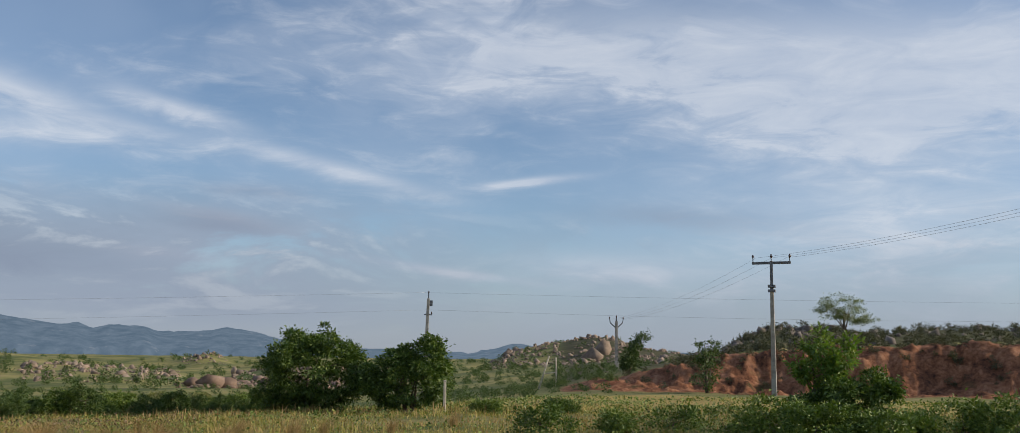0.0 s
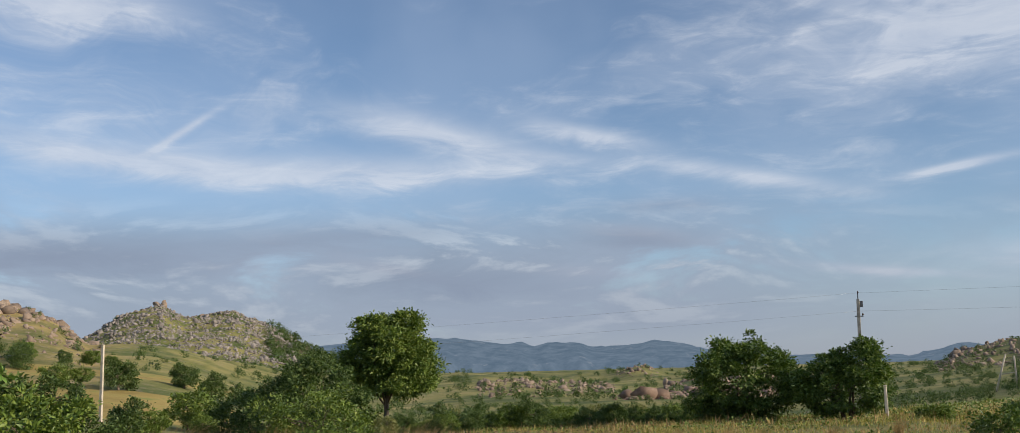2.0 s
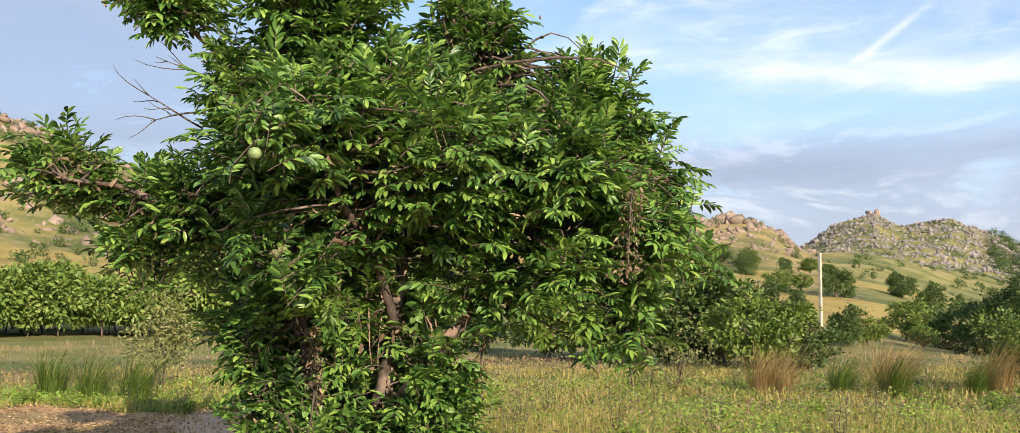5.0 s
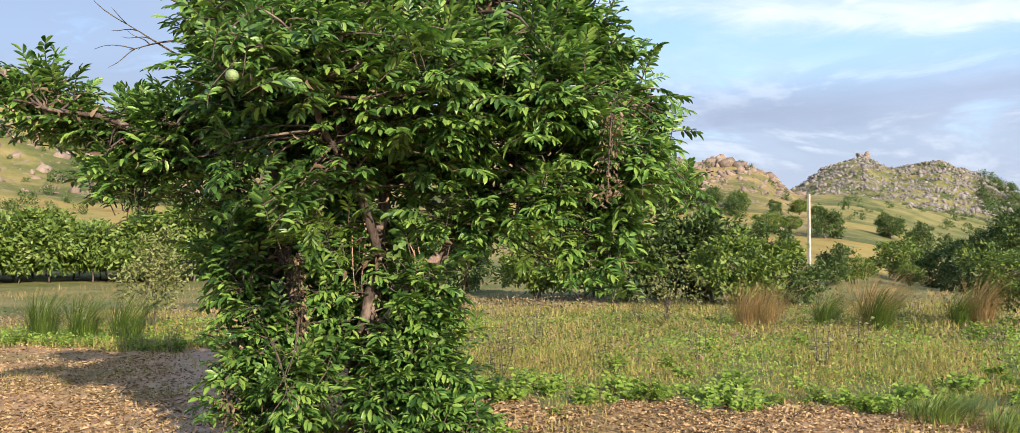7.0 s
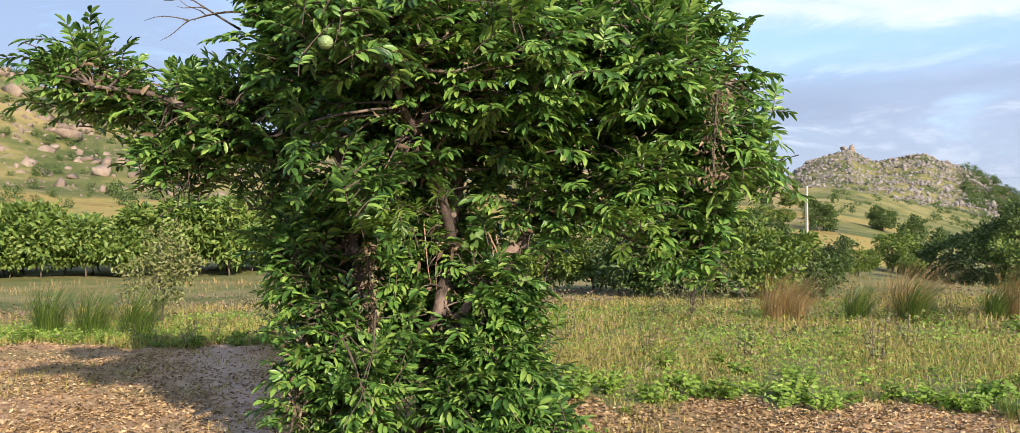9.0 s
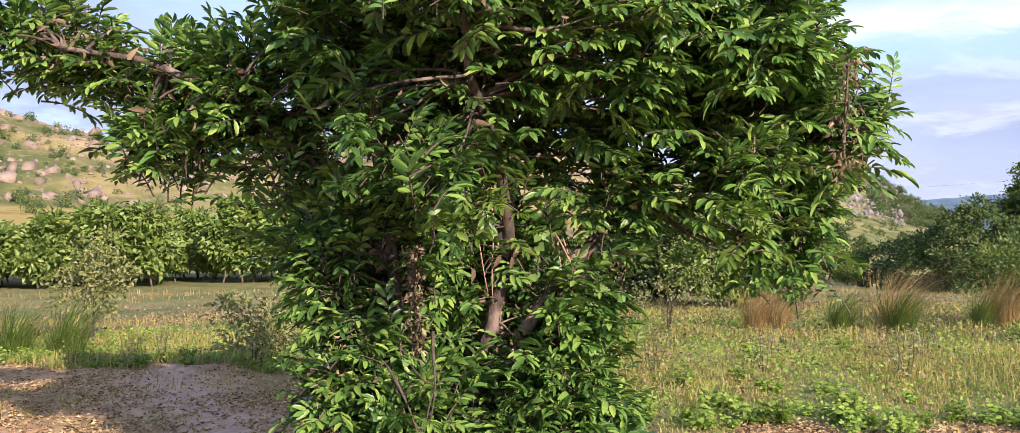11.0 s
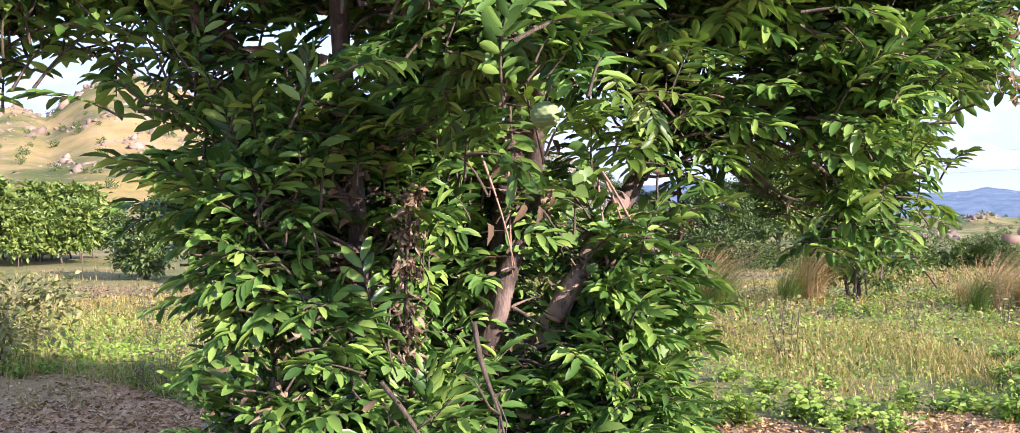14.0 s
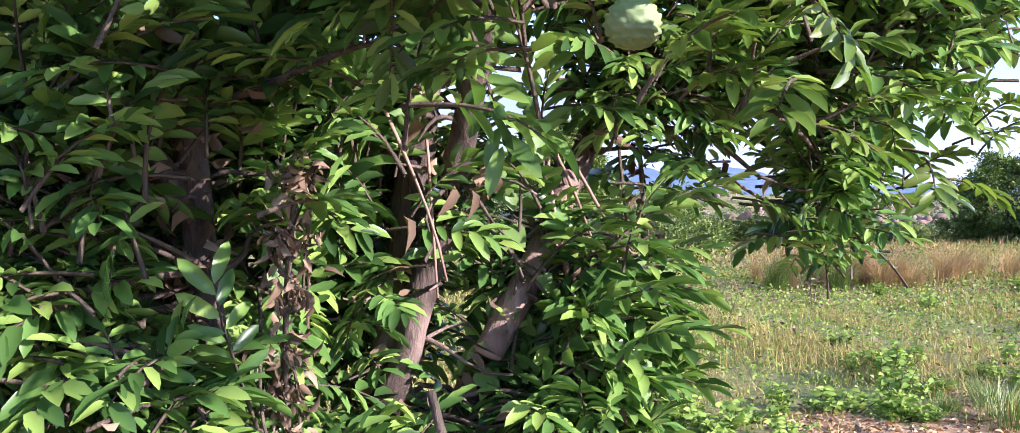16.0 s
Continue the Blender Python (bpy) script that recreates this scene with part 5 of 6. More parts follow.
# growth between skirt and crown thinned to suit the camera's view of the stems
keep = ~((C[:, 2] > 0.8) & (C[:, 2] < 1.45) & (C[:, 1] < 3.2) & (C[:, 0] > -7.6) & (tr.uniform(size=len(C)) < 0.55))
# cleared to the right of a line from the camera's last position
keep &= ~((C[:, 0] + 5.9 > -0.325 * (C[:, 1] - 0.81)) & (C[:, 2] > 0.70) & (C[:, 2] < 1.30) & (C[:, 1] < 4.2))
keep &= ~((C[:, 1] < 1.35) & (C[:, 0] > -6.9) & (C[:, 2] < 2.0))
keep &= ~((C[:, 1] < 1.95) & (C[:, 2] > 0.35) & (C[:, 2] < 1.85) & (tr.uniform(size=len(C)) < 0.75))
keep &= ~((C[:, 1] < 2.35) & (C[:, 2] < 1.0) & (tr.uniform(size=len(C)) < 0.4))
C, out = C[keep], out[keep]
per = 10
idx = np.repeat(np.arange(len(C)), per)
n = len(idx)
off = tr.normal(size=(n, 3)) * 0.11
P = C[idx] + off
way = out[idx] * 0.9 + unit(off) * 0.6 + tr.normal(size=(n, 3)) * 0.32 + [0, 0, 0.16]
way[:, 2] = np.maximum(way[:, 2], -0.15)
way = unit(way)
P = P - way * 0.22
S = tr.uniform(0.75, 1.2, n)
ok = (P[:, 2] > BASE + 0.02) & ((np.hypot(P[:, 0] + 5.9, P[:, 1] - 0.6) > 1.35) | (P[:, 2] > 2.1))
idx, P, way, S = idx[ok], P[ok], way[ok], S[ok]
# sprays cleared along camera sightlines so that stems, branch stub and fruit show
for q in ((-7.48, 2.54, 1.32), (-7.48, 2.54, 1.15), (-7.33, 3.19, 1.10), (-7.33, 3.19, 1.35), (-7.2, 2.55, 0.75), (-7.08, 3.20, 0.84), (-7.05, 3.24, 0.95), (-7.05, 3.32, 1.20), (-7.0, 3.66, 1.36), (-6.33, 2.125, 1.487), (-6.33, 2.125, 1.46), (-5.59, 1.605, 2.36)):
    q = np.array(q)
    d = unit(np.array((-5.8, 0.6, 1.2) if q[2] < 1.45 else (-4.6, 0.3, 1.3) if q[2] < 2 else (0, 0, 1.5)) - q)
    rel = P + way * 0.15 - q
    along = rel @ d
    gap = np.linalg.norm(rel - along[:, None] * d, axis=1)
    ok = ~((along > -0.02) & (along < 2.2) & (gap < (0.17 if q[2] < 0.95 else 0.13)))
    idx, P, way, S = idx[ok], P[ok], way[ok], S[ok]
branchlets = []
for c in C[np.unique(idx)]:
    d = np.linalg.norm(skeleton_pts - c, axis=1) + (0.5 * np.maximum(skeleton_pts[:, 2] - c[2], 0) if c[1] < 3.9 else 2.0 * np.maximum(c[2] + 0.35 - skeleton_pts[:, 2], 0))
    st = skeleton_pts[np.argmin(d)]
    L = np.linalg.norm(c - st)
    branchlets.append((bend(st, c, tr, 0.17, 7, 0.05 * L), np.linspace(0.006 + 0.009 * min(L, 1.5), 0.003, 7)))
tagged(part("branch_tangle", tubes_mesh("branch_tangle", branchlets, 5), M_BARK, tree, "thin grey-brown branches"), kind="stuff")
Rm = frames_of(way, tr)
pick = tr.integers(0, 12, len(P))
# the sprays that hang over the yard's edge are single parts; the rest of the crown is one mesh
near = (P - np.array((-6.0, 1.2, 1.5)))
order = np.argsort(np.linalg.norm(near, axis=1))
tips = P + way * 0.1
for stray in ((-7.19, 2.11, 0.92), (-6.26, 4.50, 0.90)):        # two sprays dropped because they stood out in the camera's view
    order = order[np.linalg.norm(tips[order] - stray, axis=1) > 0.16]
MESHES = [spray_object_mesh(i, M_LEAF) for i in range(12)]
for i in order[:280]:
    o = new("leaf_spray", MESHES[pick[i]])
    o.parent = tree
    m = Matrix(Rm[i].tolist()).to_4x4()
    m.translation = P[i].tolist()
    o.matrix_basis = m @ Matrix.Scale(float(S[i]), 4)
rest = order[280:]
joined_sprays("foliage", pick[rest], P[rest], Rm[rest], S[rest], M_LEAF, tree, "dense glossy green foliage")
# bright young shoots
young = [(-6.21, 2.31, 1.42), (-6.12, 2.36, 1.45), (-6.27, 2.28, 1.46), (-6.02, 3.84, 1.43), (-5.92, 3.90, 1.44), (-6.75, 3.75, 0.60)]
YOUNG = [spray_object_mesh(i, M_YOUNG) for i in range(4)]
for q in young:
    for j in range(6):
        o = new("young_shoot", YOUNG[int(tr.integers(4))])
        o.parent = tree
        m = Matrix(frames_of(tr.normal(size=(1, 3)) * 0.5 + [0.6, -0.5, 0.0], tr)[0].tolist()).to_4x4()
        m.translation = (np.array(q) + tr.normal(size=3) * 0.09).tolist()
        o.matrix_basis = m @ Matrix.Scale(float(tr.uniform(0.55, 0.85)), 4)
        tagged(o, "yellow-green young leaves at a shoot tip")


def fruit_mesh():
    """A knobbly custard apple, about nine centimetres across."""
    bm = bmesh.new()
    bmesh.ops.create_uvsphere(bm, u_segments=40, v_segments=28, radius=0.046)
    for v in bm.verts:
        d = v.co.normalized()
        lat, lon = math.asin(max(-1, min(1, d.z))), math.atan2(d.y, d.x)
        rows = lat / 0.30
        knob = abs(math.cos(rows * math.pi)) * abs(math.cos(lon * 5.5 + (math.floor(rows + 0.5) % 2) * 1.57))
        v.co *= 1 + 0.22 * knob ** 0.7 * max(0.15, math.cos(lat)) - 0.08
        v.co.z *= 1.04 if v.co.z > 0 else 0.98
    for f in bm.faces:
        f.smooth = True
    return bm_mesh("fruit", bm)


FRUIT = fruit_mesh()
FRUIT.materials.append(M_FRUIT)
for x, y, z, s in [(-6.33, 2.125, 1.487, 0.80), (-5.59, 1.605, 2.36, 0.78)]:
    f = new("fruit", FRUIT)
    f.parent = tree
    f.location, f.scale = (x, y, z), (s, s, s)
    tagged(f, "pale green knobbly custard apple fruit")
    part("stalk", tubes_mesh("stalk", [([(0, 0, 0.04), (0.008, 0, 0.07), (0.02, 0.015, 0.11)], [0.006, 0.005, 0.005])], 5), M_TWIG, f)


def dead_vine(top, foot, n, width, label):
    """A withered creeper: a twisted stalk hung with curled brown leaves."""
    p = bend(top, foot, tr, 0.05, 12)
    root = part("vine", tubes_mesh("vine", [(p, [0.007] * 12), (p + tr.normal(size=(12, 3)) * 0.02, [0.004] * 12)], 5), M_TWIG, tree, label)
    i = tr.integers(0, 12, n)
    B = p[i] + tr.normal(size=(n, 3)) * width
    W = unit(tr.normal(size=(n, 3)) * 0.7 + [0, 0, -0.9])
    L = tr.uniform(0.014, 0.046, n)
    part("dead_leaves", leaves("dead_leaves", B, W, tr.normal(size=(n, 3)), L, L * 0.5, True, 0.6, 0.7), M_DRY, root)


dead_vine((-7.18, 2.52, 1.30), (-7.27, 2.66, 0.02), 760, 0.026, "withered brown creeper on a stem")
dead_vine((-6.86, 3.82, 1.75), (-6.88, 3.70, 0.85), 220, 0.035, "withered brown creeper hanging from a branch")
dead_vine((-5.6, 4.22, 2.3), (-5.62, 4.2, 1.75), 200, 0.05, "withered brown creeper hanging at the crown's edge")
dead_vine((-6.8, 4.45, 2.5), (-6.75, 4.4, 2.0), 150, 0.06, "withered brown creeper in the crown")
dead_vine((-7.45, 2.15, 0.7), (-7.35, 2.0, 0.0), 260, 0.07, "dead bracken-like litter caught at the tree's foot")


def heart_leaf():
    """A heart-shaped leaf one unit long, folded along its rib."""
    ring = [(-0.10, 0.22), (0.05, 0.46), (0.35, 0.50), (0.68, 0.30), (1.0, 0.0), (0.68, -0.30), (0.35, -0.50), (0.05, -0.46), (-0.10, -0.22)]
    v = [(0.04, 0, 0)] + [(t, w, 0.22 * abs(w) - 0.16 * t * t) for t, w in ring]
    return np_mesh("heart_leaf", v, [np.array([(0, i, i + 1) for i in range(1, 9)])])


HEART = heart_leaf()
HEART.materials.append(M_CREEPER)


def climber(points, count, size, seed, label):
    """A living creeper: thin stem with pale heart-shaped leaves, turned to face the camera."""
    rg = np.random.default_rng(seed)
    p = np.concatenate([bend(a, b, rg, 0.06, 8) for a, b in zip(points[:-1], points[1:])])
    stem = part("creeper", tubes_mesh("creeper", [(p, np.linspace(0.005, 0.003, len(p)))], 5), M_TWIG, tree, label)
    for i in range(count):
        base = p[rg.integers(0, len(p))] + rg.normal(size=3) * [0.05, 0.05, 0.03]
        way = Vector(unit(rg.normal(size=3) * 0.5 + [0.25, -0.2, -0.75]))
        face = Vector(unit(rg.normal(size=3) * 0.3 + [0.75, -0.55, 0.35]))
        side = way.cross(face).normalized()
        m = Matrix((way, side, side.cross(way))).transposed().to_4x4()
        m.translation = base.tolist()
        leaf = new("leaf", HEART)
        leaf.parent = stem
        leaf.matrix_basis = m @ Matrix.Scale(float(size * rg.uniform(0.6, 1.2)), 4)


climber([(-7.02, 3.28, 1.42), (-7.02, 3.24, 1.10), (-7.04, 3.26, 0.72)], 14, 0.062, 3, "pale green heart-leaved creeper on a stem")
# added for its pale leaves, which lighten the skirt as sunlight would
climber([(-6.86, 3.62, 1.40), (-6.78, 3.52, 1.05), (-6.74, 3.46, 0.60)], 24, 0.056, 4, "pale green heart-leaved creeper added to lighten the sunlit skirt")
climber([(-7.35, 2.60, 1.05), (-7.15, 2.42, 0.70)], 6, 0.050, 5, "pale green heart-leaved creeper on a stem")
# straw-coloured dead stalks leaning through the skirt
for a, b in [((-7.02, 3.40, 1.45), (-6.80, 3.36, 1.02)), ((-6.98, 3.36, 1.38), (-6.88, 3.40, 0.85)), ((-6.92, 3.30, 1.40), (-6.74, 3.38, 1.10)), ((-7.22, 3.05, 1.60), (-7.12, 3.00, 1.00)), ((-7.30, 2.98, 1.55), (-7.05, 2.92, 1.05))]:
    part("dead_stalk", tubes_mesh("dead_stalk", [(bend(a, b, tr, 0.05, 7), np.linspace(0.006, 0.003, 7))], 5), M_CUT, tree, "straw-coloured dead stalk")
# withered leaves caught among the inner branches
n = 3200
i = tr.integers(0, len(branchlets), n)
B = np.array([branchlets[a][0][tr.integers(0, 6)] for a in i]) + tr.normal(size=(n, 3)) * 0.06
L = tr.uniform(0.03, 0.085, n)
tagged(part("withered_leafage", leaves("withered_leafage", B, tr.normal(size=(n, 3)) + [0, 0, -0.6], tr.normal(size=(n, 3)), L, L * 0.45, True, 0.6, 0.6), M_DRY, tree, "withered brown leaves among the branches"), kind="stuff")
# bare twigs that stick out of the crown
for a, b in [((-7.7, 1.8, 2.8), (-7.75, 1.35, 3.05)), ((-7.6, 1.8, 2.9), (-7.85, 1.45, 2.85)), ((-7.6, 1.9, 3.1), (-7.7, 1.45, 3.3)), ((-6.8, 2.4, 0.9), (-6.5, 2.2, 0.5)), ((-7.1, 2.3, 0.7), (-6.7, 2.3, 0.3))]:
    p = bend(a, b, tr, 0.08, 7)
    bare = [(p, np.linspace(0.010, 0.002, 7))]
    for q in range(4):
        s = p[int(tr.integers(2, 6))]
        bare.append((bend(s, s + (p[-1] - p[0]) * 0.3 + tr.normal(size=3) * 0.12, tr, 0.1, 5), np.linspace(0.005, 0.0015, 5)))
    part("bare_twig", tubes_mesh("bare_twig", bare, 5), M_TWIG, tree, "leafless grey twig")


# ---- grass, weeds and stones ----
def blades(name, P, height, width, lean, mat, label, rng, up_bias=1.0):
    """Grass blades, each a bent tapering strip, joined into one mesh."""
    n = len(P)
    a = rng.uniform(0, 2 * math.pi, n)
    side = np.stack([np.cos(a), np.sin(a), 0 * a], -1)
    fall = np.stack([-np.sin(a), np.cos(a), 0 * a], -1) * (lean * height)[:, None]
    up = np.array([0, 0, 1.0]) * height[:, None] * up_bias
    w = (width * rng.uniform(0.6, 1.3, n))[:, None] * side
    v = np.stack([P - w, P + w, P + up * .55 + fall * .35 - w * .75, P + up * .55 + fall * .35 + w * .75, P + up * (1 - 0.25 * lean[:, None] ** 2) + fall], 1).reshape(-1, 3)
    o = (np.arange(n) * 5)[:, None]
    me = np_mesh(name, v, [o + np.array((2, 3, 4)), o + np.array((0, 1, 3, 2))])
    me.materials.append(mat)
    return tagged(new(name, me), label, "grass", kind="stuff")


gr = np.random.default_rng(8)


def spots(n, b0, b1, r0, r1, density=None):
    b = np.radians(gr.uniform(b0, b1, n))
    r = r0 + (r1 - r0) * gr.uniform(0, 1, n) ** 0.75
    x, y = -np.sin(b) * r, np.cos(b) * r
    ok = yard(x, y) < gr.normal(0, 0.15, n) - 0.05
    if density is not None:
        ok &= gr.uniform(size=n) < density(x, y)
    x, y = x[ok], y[ok]
    return np.stack([x, y, land_height(x, y)], -1)


def patchy(f1, f2, phase):
    return lambda x, y: np.clip(0.5 + 0.45 * np.sin(x * f1 + 1.7 * np.sin(y * f2 + phase)) * np.sin(y * f1 * 1.2 + phase) + 0.25 * np.sin(x * 3.1 + y * 2.3 + phase), 0.04, 1)


def turf(n, b0, b1, r0, r1, h0, h1, w, mat, label, density=None, lean=0.75):
    P = spots(n, b0, b1, r0, r1, density)
    h = (h0 + (h1 - h0) * gr.beta(1.3, 2.2, len(P)) * 1.4) * (0.75 + 0.35 * np.sin(P[:, 0] * 0.8 + 2 * np.sin(P[:, 1] * 0.7)))
    return blades("grass", P, h, np.full(len(P), w) * (0.6 + 0.04 * np.hypot(P[:, 0], P[:, 1])), np.abs(gr.normal(0, lean, len(P))), mat, label, gr)


def off_plough(density):
    """Keeps grass off the ploughed strip below the red bank."""
    return lambda x, y: density(x, y) * (1 - 0.93 * (x > 1.5) * smoothstep(np.hypot(x, y), 33, 36))


turf(270000, 14, 100, 8.2, 17, 0.03, 0.16, 0.0034, M_GRASS, "mixed green and yellowing meadow grass", patchy(0.5, 0.6, 0.3), 1.2)
turf(15000, 14, 100, 8.8, 20, 0.05, 0.26, 0.0018, M_STRAW, "dry straw-coloured grass stalks", patchy(0.4, 0.5, 2.0), 1.0)
turf(150000, 12, 96, 16, 30, 0.05, 0.2, 0.006, M_GRASS, "mixed green and yellowing meadow grass", patchy(0.35, 0.4, 1.3), 1.1)
turf(30000, 12, 96, 17, 44, 0.08, 0.3, 0.0035, M_STRAW, "dry straw-coloured grass stalks", patchy(0.3, 0.35, 0.7), 0.9)
turf(100000, -34, 30, 18, 46, 0.05, 0.22, 0.006, M_GRASS, "rough green grass of the field", off_plough(patchy(0.3, 0.4, 2.5)), 1.0)
turf(34000, -34, 30, 18, 40, 0.1, 0.34, 0.005, M_RUSSET, "russet dry grass stalks of the verge", off_plough(patchy(0.32, 0.45, 4.0)), 0.8)
turf(16000, 70, 100, 14, 20, 0.12, 0.34, 0.005, M_GRASS, "tall fresh grass along the yard", None, 0.6)


def ground_herbs(n, b0, b1, r0, r1, size, mat, label, density):
    """Low leafy herbs between the grass, as a scatter of small leaves."""
    P = spots(n, b0, b1, r0, r1, density)
    n = len(P)
    P[:, 2] += gr.beta(1.2, 3.0, n) * 0.20
    L = size * gr.uniform(0.6, 1.4, n) * (0.6 + 0.04 * np.hypot(P[:, 0], P[:, 1]))
    W = np.stack([gr.normal(size=n), gr.normal(size=n), gr.normal(size=n) * 0.5 + 0.3], -1)
    me = leaves("herbs", P, W, np.tile([0.5, -0.1, 0.8], (n, 1)) + gr.normal(size=(n, 3)) * 0.5, L, L * 0.55, False, 0.2, 0.2)
    me.materials.append(mat)
    return tagged(new("herbs", me), label, "herbs", kind="stuff")


ground_herbs(60000, 14, 100, 8.4, 22, 0.038, M_HERB, "low green herbs in the meadow", patchy(0.7, 0.9, 3.0))
ground_herbs(70000, 14, 100, 8.6, 26, 0.038, M_YOUNG, "yellow-green flowering herbs in the meadow", patchy(0.6, 0.5, 5.0))
ground_herbs(50000, -34, 30, 19, 46, 0.045, M_BRIGHT, "low green herbs in the field", patchy(0.3, 0.5, 1.0))
ground_herbs(40000, 66, 102, 12, 24, 0.042, M_HERB, "fresh green herbs along the yard's far edge", patchy(0.5, 0.7, 1.5))
ground_herbs(45000, 14, 100, 9, 34, 0.045, M_DRY, "withered brown herbs in the meadow", patchy(0.45, 0.6, 0.0))


def grass_clump(seed, n, height, mat, label, place, spread=0.2):
    """A fountain of long thin blades."""
    rg = np.random.default_rng(seed)
    a, q = rg.uniform(0, 6.28, n), np.sqrt(rg.uniform(0, 1, n)) * spread
    P = np.stack([np.cos(a) * q, np.sin(a) * q, -0.02 + 0 * a], -1)
    h = height * rg.uniform(0.45, 1.1, n)
    d = np.stack([np.cos(a), np.sin(a), 0 * a], -1)
    lean = np.abs(rg.normal(0.5, 0.4, n))[:, None]
    side = np.stack([-np.sin(a), np.cos(a), 0 * a], -1) * 0.0032
    up = np.array([0, 0, 1.0]) * h[:, None]
    wind = np.array([0.42, 0.30, 0]) * h[:, None] * rg.uniform(0.5, 1.3, n)[:, None]
    v = np.stack([P - side, P + side, P + up * .5 + d * lean * h[:, None] * .25 - side, P + up * .5 + d * lean * h[:, None] * .25 + side,
                  P + up * .85 + d * lean * h[:, None] * .7 + wind * .5 - side * .7, P + up * .85 + d * lean * h[:, None] * .7 + wind * .5 + side * .7, P + up * (1 - .2 * lean) + d * lean * h[:, None] * 1.1 + wind], 1).reshape(-1, 3)
    o = (np.arange(n) * 7)[:, None]
    me = np_mesh("grass_clump", v, [o + np.array((4, 5, 6)), np.concatenate([o + np.array((0, 1, 3, 2)), o + np.array((2, 3, 5, 4))])])
    me.materials.append(mat)
    ob = tagged(new("grass_clump", me), label, "grass", "grass clumps")
    ob.location = place
    return ob


def on_land(x, y):
    return (x, y, land(x, y))


CLUMPS = [grass_clump(1, 340, 1.15, M_RUSSET, "russet fountain of dry grass", on_land(-12.76, 15.5), 0.3), grass_clump(2, 340, 1.1, M_RUSSET, "russet windblown grass clump", on_land(-11.45, 16.8), 0.22),
          grass_clump(3, 420, 0.95, M_BUSH, "dark green tussock at the yard's edge", on_land(-20.3, 2.8), 0.25), grass_clump(4, 420, 1.0, M_BUSH, "dark green tussock at the yard's edge", on_land(-19.35, 3.4), 0.25)]
for x, y, c, s in [(-14.6, 14.05, 1, 1.0), (-14.3, 14.3, 0, .7), (-8.65, 17.3, 0, 1.0), (-8.2, 17.5, 1, .8), (-7.2, 18.0, 0, .65), (-6.4, 18.4, 1, .6), (-5.4, 18.8, 0, .65), (-4.4, 19.3, 1, .6), (-3.4, 20.8, 0, .6),
                   (-9.4, 18.4, 1, .5), (-3.0, 22.5, 0, .38), (-4.9, 23, 1, .38), (-6.8, 23.4, 0, .35), (-1.5, 22, 1, .38), (-0.2, 24, 0, .38), (-21.4, 2.2, 2, 1.0), (-22, 1.0, 3, .9), (-13.4, 14.9, 2, .8), (-12.4, 15.2, 3, .9), (-11.7, 16.5, 2, .8), (-8.8, 17.0, 2, .8), (-7.9, 17.2, 3, .6)]:
    place_copy(CLUMPS[c], x, y, gr.uniform(-40, 40), s * gr.uniform(0.85, 1.1))
for i in range(17):
    q = gr.uniform(0, 1)
    place_copy(CLUMPS[i % 2], -9.0 + 4.6 * q + gr.normal() * 0.5, 17.6 + 2.2 * q + gr.normal() * 0.8, gr.uniform(0, 360), gr.uniform(0.35, 0.6))
LUSH = grass_clump(6, 320, 0.28, M_BRIGHT, "lush bright green grass tuft by the yard", on_land(-5.6, 7.7), 0.3)
for x, y, q in [(-5.2, 8.1, 1.0), (-5.8, 8.4, 0.9), (-4.9, 7.6, 1.1), (-6.1, 8.1, 0.6), (-5.0, 8.8, 1.0), (-7.0, 9.0, 0.6)]:
    place_copy(LUSH, x, y, gr.uniform(0, 360), q * 0.65)


def weed(seed, n, height, size, mat, label, place):
    """A leafy herb: upright stalks with broad leaves up their length."""
    rg = np.random.default_rng(seed)
    root = thing("weed", place, label, "weed", "weeds along the yard")
    st, B, W = [], [], []
    for i in range(n):
        a = rg.uniform(0, 6.28)
        tip = np.array([math.cos(a) * rg.uniform(0.05, 0.22), math.sin(a) * rg.uniform(0.05, 0.22), height * rg.uniform(0.6, 1.1)])
        p = bend((tip[0] * .2, tip[1] * .2, 0), tip, rg, 0.06, 6)
        st.append((p, np.linspace(0.004, 0.002, 6)))
        for q in range(12):
            f = rg.uniform(0.15, 1)
            j = f * 5
            c = p[int(j)] + (p[min(int(j) + 1, 5)] - p[int(j)]) * (j - int(j))
            g = rg.uniform(0, 6.28)
            B.append(c)
            W.append((math.cos(g), math.sin(g), rg.uniform(-0.1, 0.5)))
    tagged(part("stalk", tubes_mesh("stalk", st, 4), M_TWIG, root), kind="stuff")
    m = len(B)
    L = size * rg.uniform(0.6, 1.3, m)
    tagged(part("leafage", leaves("leafage", np.array(B), np.array(W), np.tile([0.6, -0.15, 0.75], (m, 1)) + rg.normal(size=(m, 3)) * 0.35, L, L * 0.55, True, 0.2, 0.3), mat, root), kind="stuff")
    return root


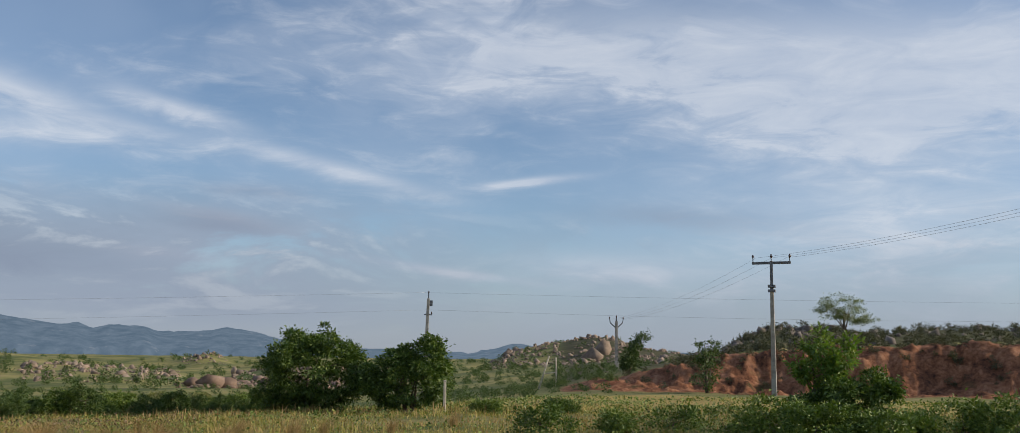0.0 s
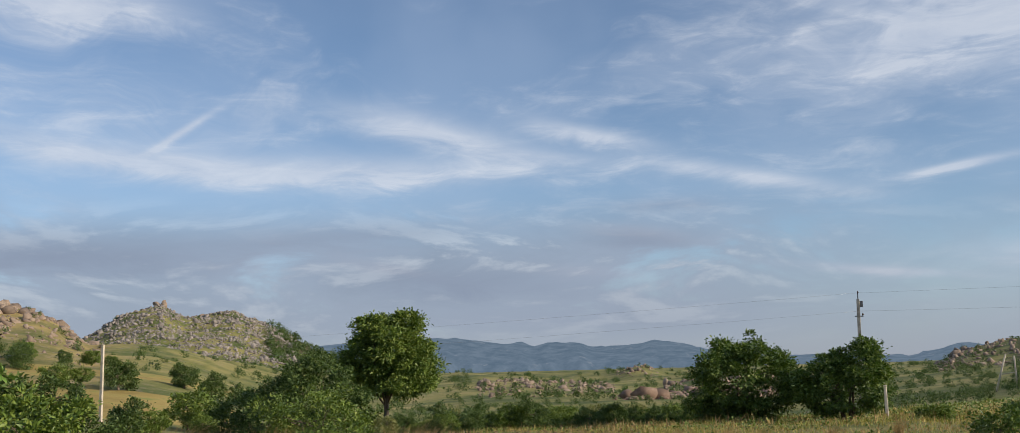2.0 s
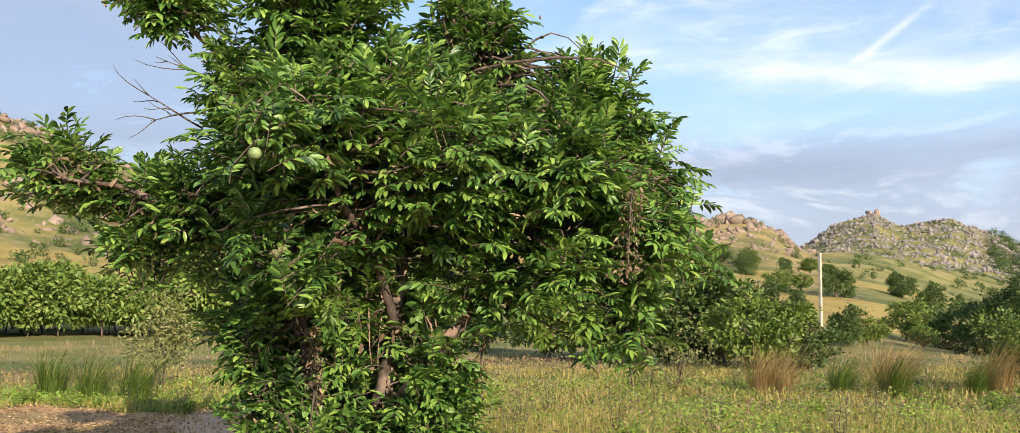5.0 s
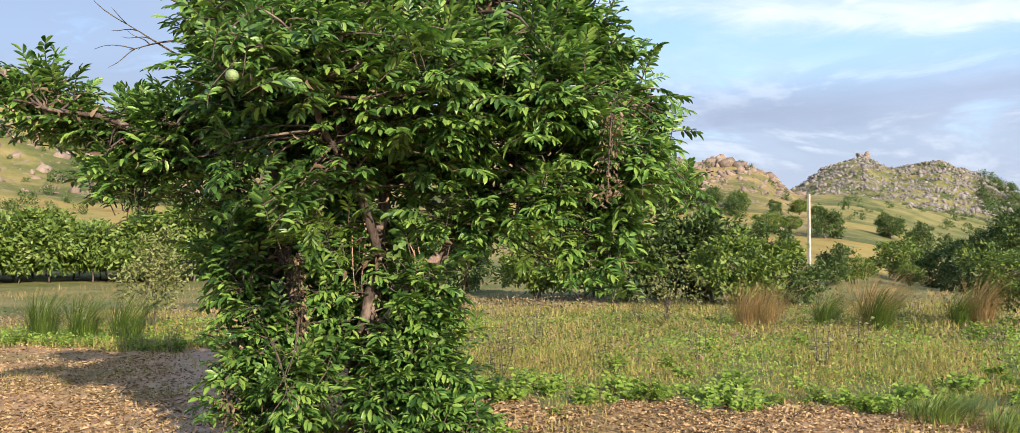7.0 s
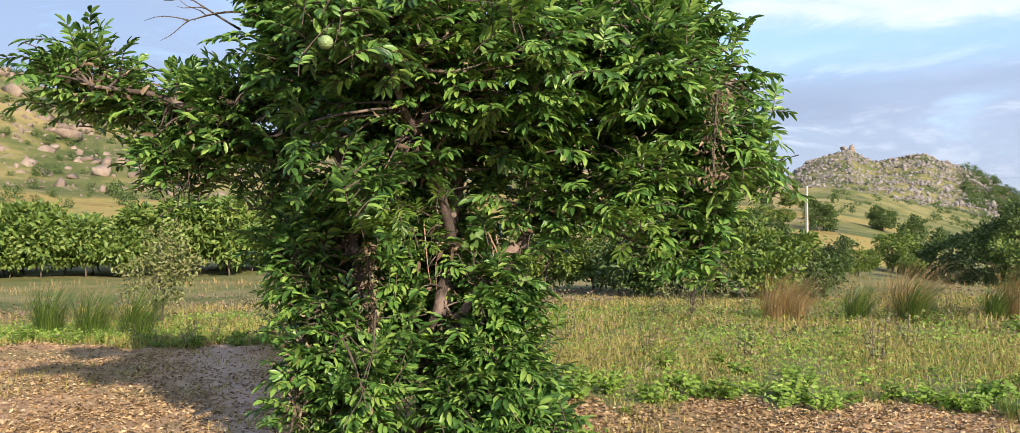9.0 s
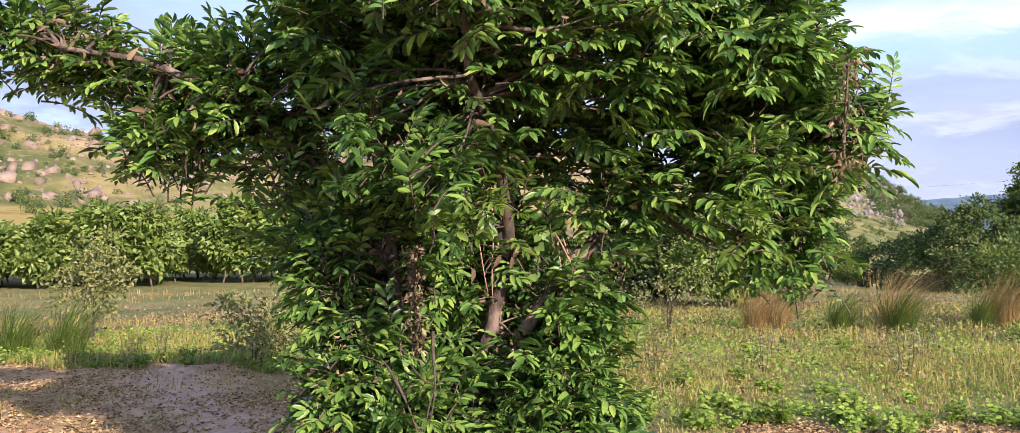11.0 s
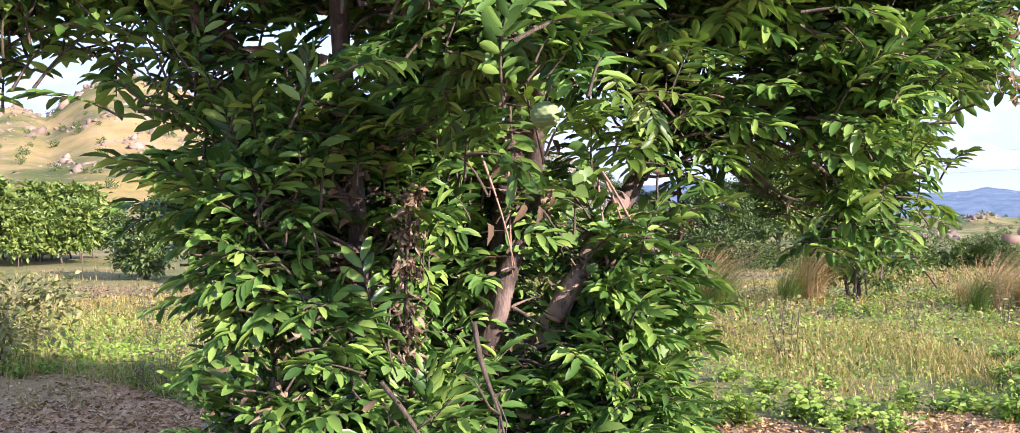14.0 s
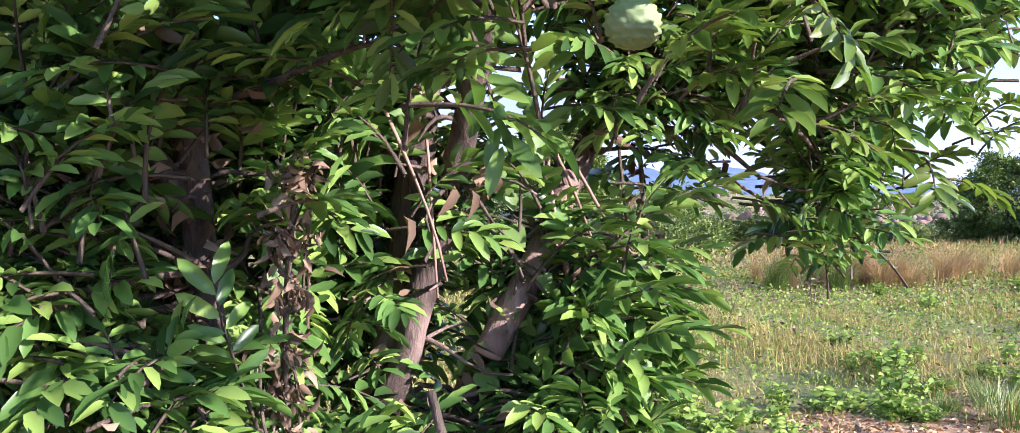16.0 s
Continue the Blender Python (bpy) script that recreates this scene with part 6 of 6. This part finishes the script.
WEEDS = [weed(1, 9, 0.17, 0.070, M_HERB, "low fresh green weed at the yard's edge", on_land(-8.6, 5.2)), weed(2, 10, 0.26, 0.060, M_HERB, "leafy green weed at the yard's edge", on_land(-7.6, 7.0)),
         weed(3, 8, 0.55, 0.05, M_PALE, "pale flowering weed in the grass", on_land(-10.2, 9.0)), weed(4, 11, 0.15, 0.06, M_HERB, "low spreading weed at the tree's foot", on_land(-6.6, 3.4))]
for i in range(115):
    b = radians(gr.uniform(14, 63))
    x, y = -1 - math.sin(b) * 10, math.cos(b) * 10
    e = float(yard(x, y)) + 9.85 + gr.gamma(1.5, 0.55)
    x, y = -1 - math.sin(b) * e, math.cos(b) * e
    place_copy(WEEDS[int(gr.choice([0, 1, 3, 3]))], x, y, gr.uniform(0, 360), gr.uniform(0.45, 1.1))
for i in range(70):
    b = radians(gr.uniform(63, 92))
    x, y = -1 - math.sin(b) * 10, math.cos(b) * 10
    e = float(yard(x, y)) + 9.9 + gr.gamma(1.5, 0.5)
    place_copy(WEEDS[int(gr.choice([0, 1, 2, 3]))], -1 - math.sin(b) * e, math.cos(b) * e, gr.uniform(0, 360), gr.uniform(0.5, 1.0))
for i in range(26):
    a = gr.uniform(0, 6.28)
    q = gr.uniform(0.7, 1.25)
    x, y = TREE[0] + 0.2 + math.cos(a) * q, TREE[1] + math.sin(a) * q
    place_copy(WEEDS[int(gr.choice([0, 1, 3]))], x, y, gr.uniform(0, 360), gr.uniform(0.7, 1.3))
for i in range(46):
    P = spots(1, 16, 90, 9.5, 22)
    if len(P):
        place_copy(WEEDS[2 if gr.uniform() < .6 else 1], P[0][0], P[0][1], gr.uniform(0, 360), gr.uniform(0.7, 1.3))

# litter of small stones, dead leaves and thin turf on the bare yard
n = 9000
b, r = np.radians(gr.uniform(10, 100, n)), gr.uniform(4.5, 19, n)
x, y = -1 - np.sin(b) * r, np.cos(b) * r
ok = yard(x, y) > -0.3
x, y = x[ok], y[ok]
shapes = [boulder_shape(gr, 10) for _ in range(6)]
vs, fs, o = [], [], 0
for px, py, pz in zip(x, y, land_height(x, y)):
    V, F = shapes[gr.integers(6)]
    s = gr.gamma(1.6, 0.0045) + 0.004
    vs.append(V * s * gr.uniform(0.7, 1.3, 3) + [px, py, pz + s * 0.2])
    fs.append(F + o)
    o += len(V)
me = np_mesh("pebbles", np.concatenate(vs), [np.concatenate(fs)])
me.materials.append(M_STONE)
tagged(new("pebbles", me), "loose buff pebbles scattered on the bare yard", "stones", kind="stuff")
for count, mat, size, lab in [(105000, M_LITTER, 0.050, "dead straw-coloured leaves and stalks littering the yard"), (26000, M_DRY, 0.050, "curled brown dead leaves littering the yard")]:
    b, r = np.radians(gr.uniform(10, 100, count)), gr.uniform(4, 19, count)
    x, y = -1 - np.sin(b) * r, np.cos(b) * r
    way_y = np.interp(-x, [5, 9, 11.5, 14.6, 17.5, 21], [0.4, 2.2, 3.0, 3.5, 4.5, 5.4])
    ok = (yard(x, y) > -0.2) & (gr.uniform(size=count) > 0.9 * np.exp(-((y - way_y) / 0.4) ** 2)) & (gr.uniform(size=count) < patchy(1.3, 1.1, 0.9)(x, y) + 0.25)
    P = np.stack([x[ok], y[ok], land_height(x[ok], y[ok]) + 0.012], -1)
    n = len(P)
    L = size * gr.uniform(0.4, 1.4, n)
    far = gr.uniform(-math.pi, math.pi, count), np.sqrt(gr.uniform(0, 1, count)) * 13
    fx, fy = -1 - np.sin(far[0]) * far[1], np.cos(far[0]) * far[1]
    ok = (yard(fx, fy) > -0.2) & (gr.uniform(size=count) < patchy(1.3, 1.1, 0.9)(fx, fy) + 0.25)
    P = np.concatenate([P, np.stack([fx[ok], fy[ok], land_height(fx[ok], fy[ok]) + 0.012], -1)])
    n = len(P)
    L = size * gr.uniform(0.4, 1.4, n)
    me = leaves("leaf_litter", P, np.stack([gr.normal(size=n), gr.normal(size=n), gr.normal(size=n) * 0.2], -1), np.tile([0, 0, 1.0], (n, 1)) + gr.normal(size=(n, 3)) * 0.45, L, L * 0.5, False, 0.35, 0.2)
    me.materials.append(mat)
    tagged(new("leaf_litter", me), lab, "leaf litter", kind="stuff")
n = 26000
b, r = np.radians(gr.uniform(10, 100, n)), gr.uniform(4, 19, n)
x, y = -1 - np.sin(b) * r, np.cos(b) * r
ok = (yard(x, y) > 0) & (patchy(0.9, 0.8, 0.4)(x, y) > 0.62)
P = np.stack([x[ok], y[ok], land_height(x[ok], y[ok])], -1)
blades("grass", P, gr.uniform(0.03, 0.12, len(P)), np.full(len(P), 0.004), np.abs(gr.normal(0, 0.6, len(P))), M_GRASS, "thin trodden grass in patches on the yard", gr)
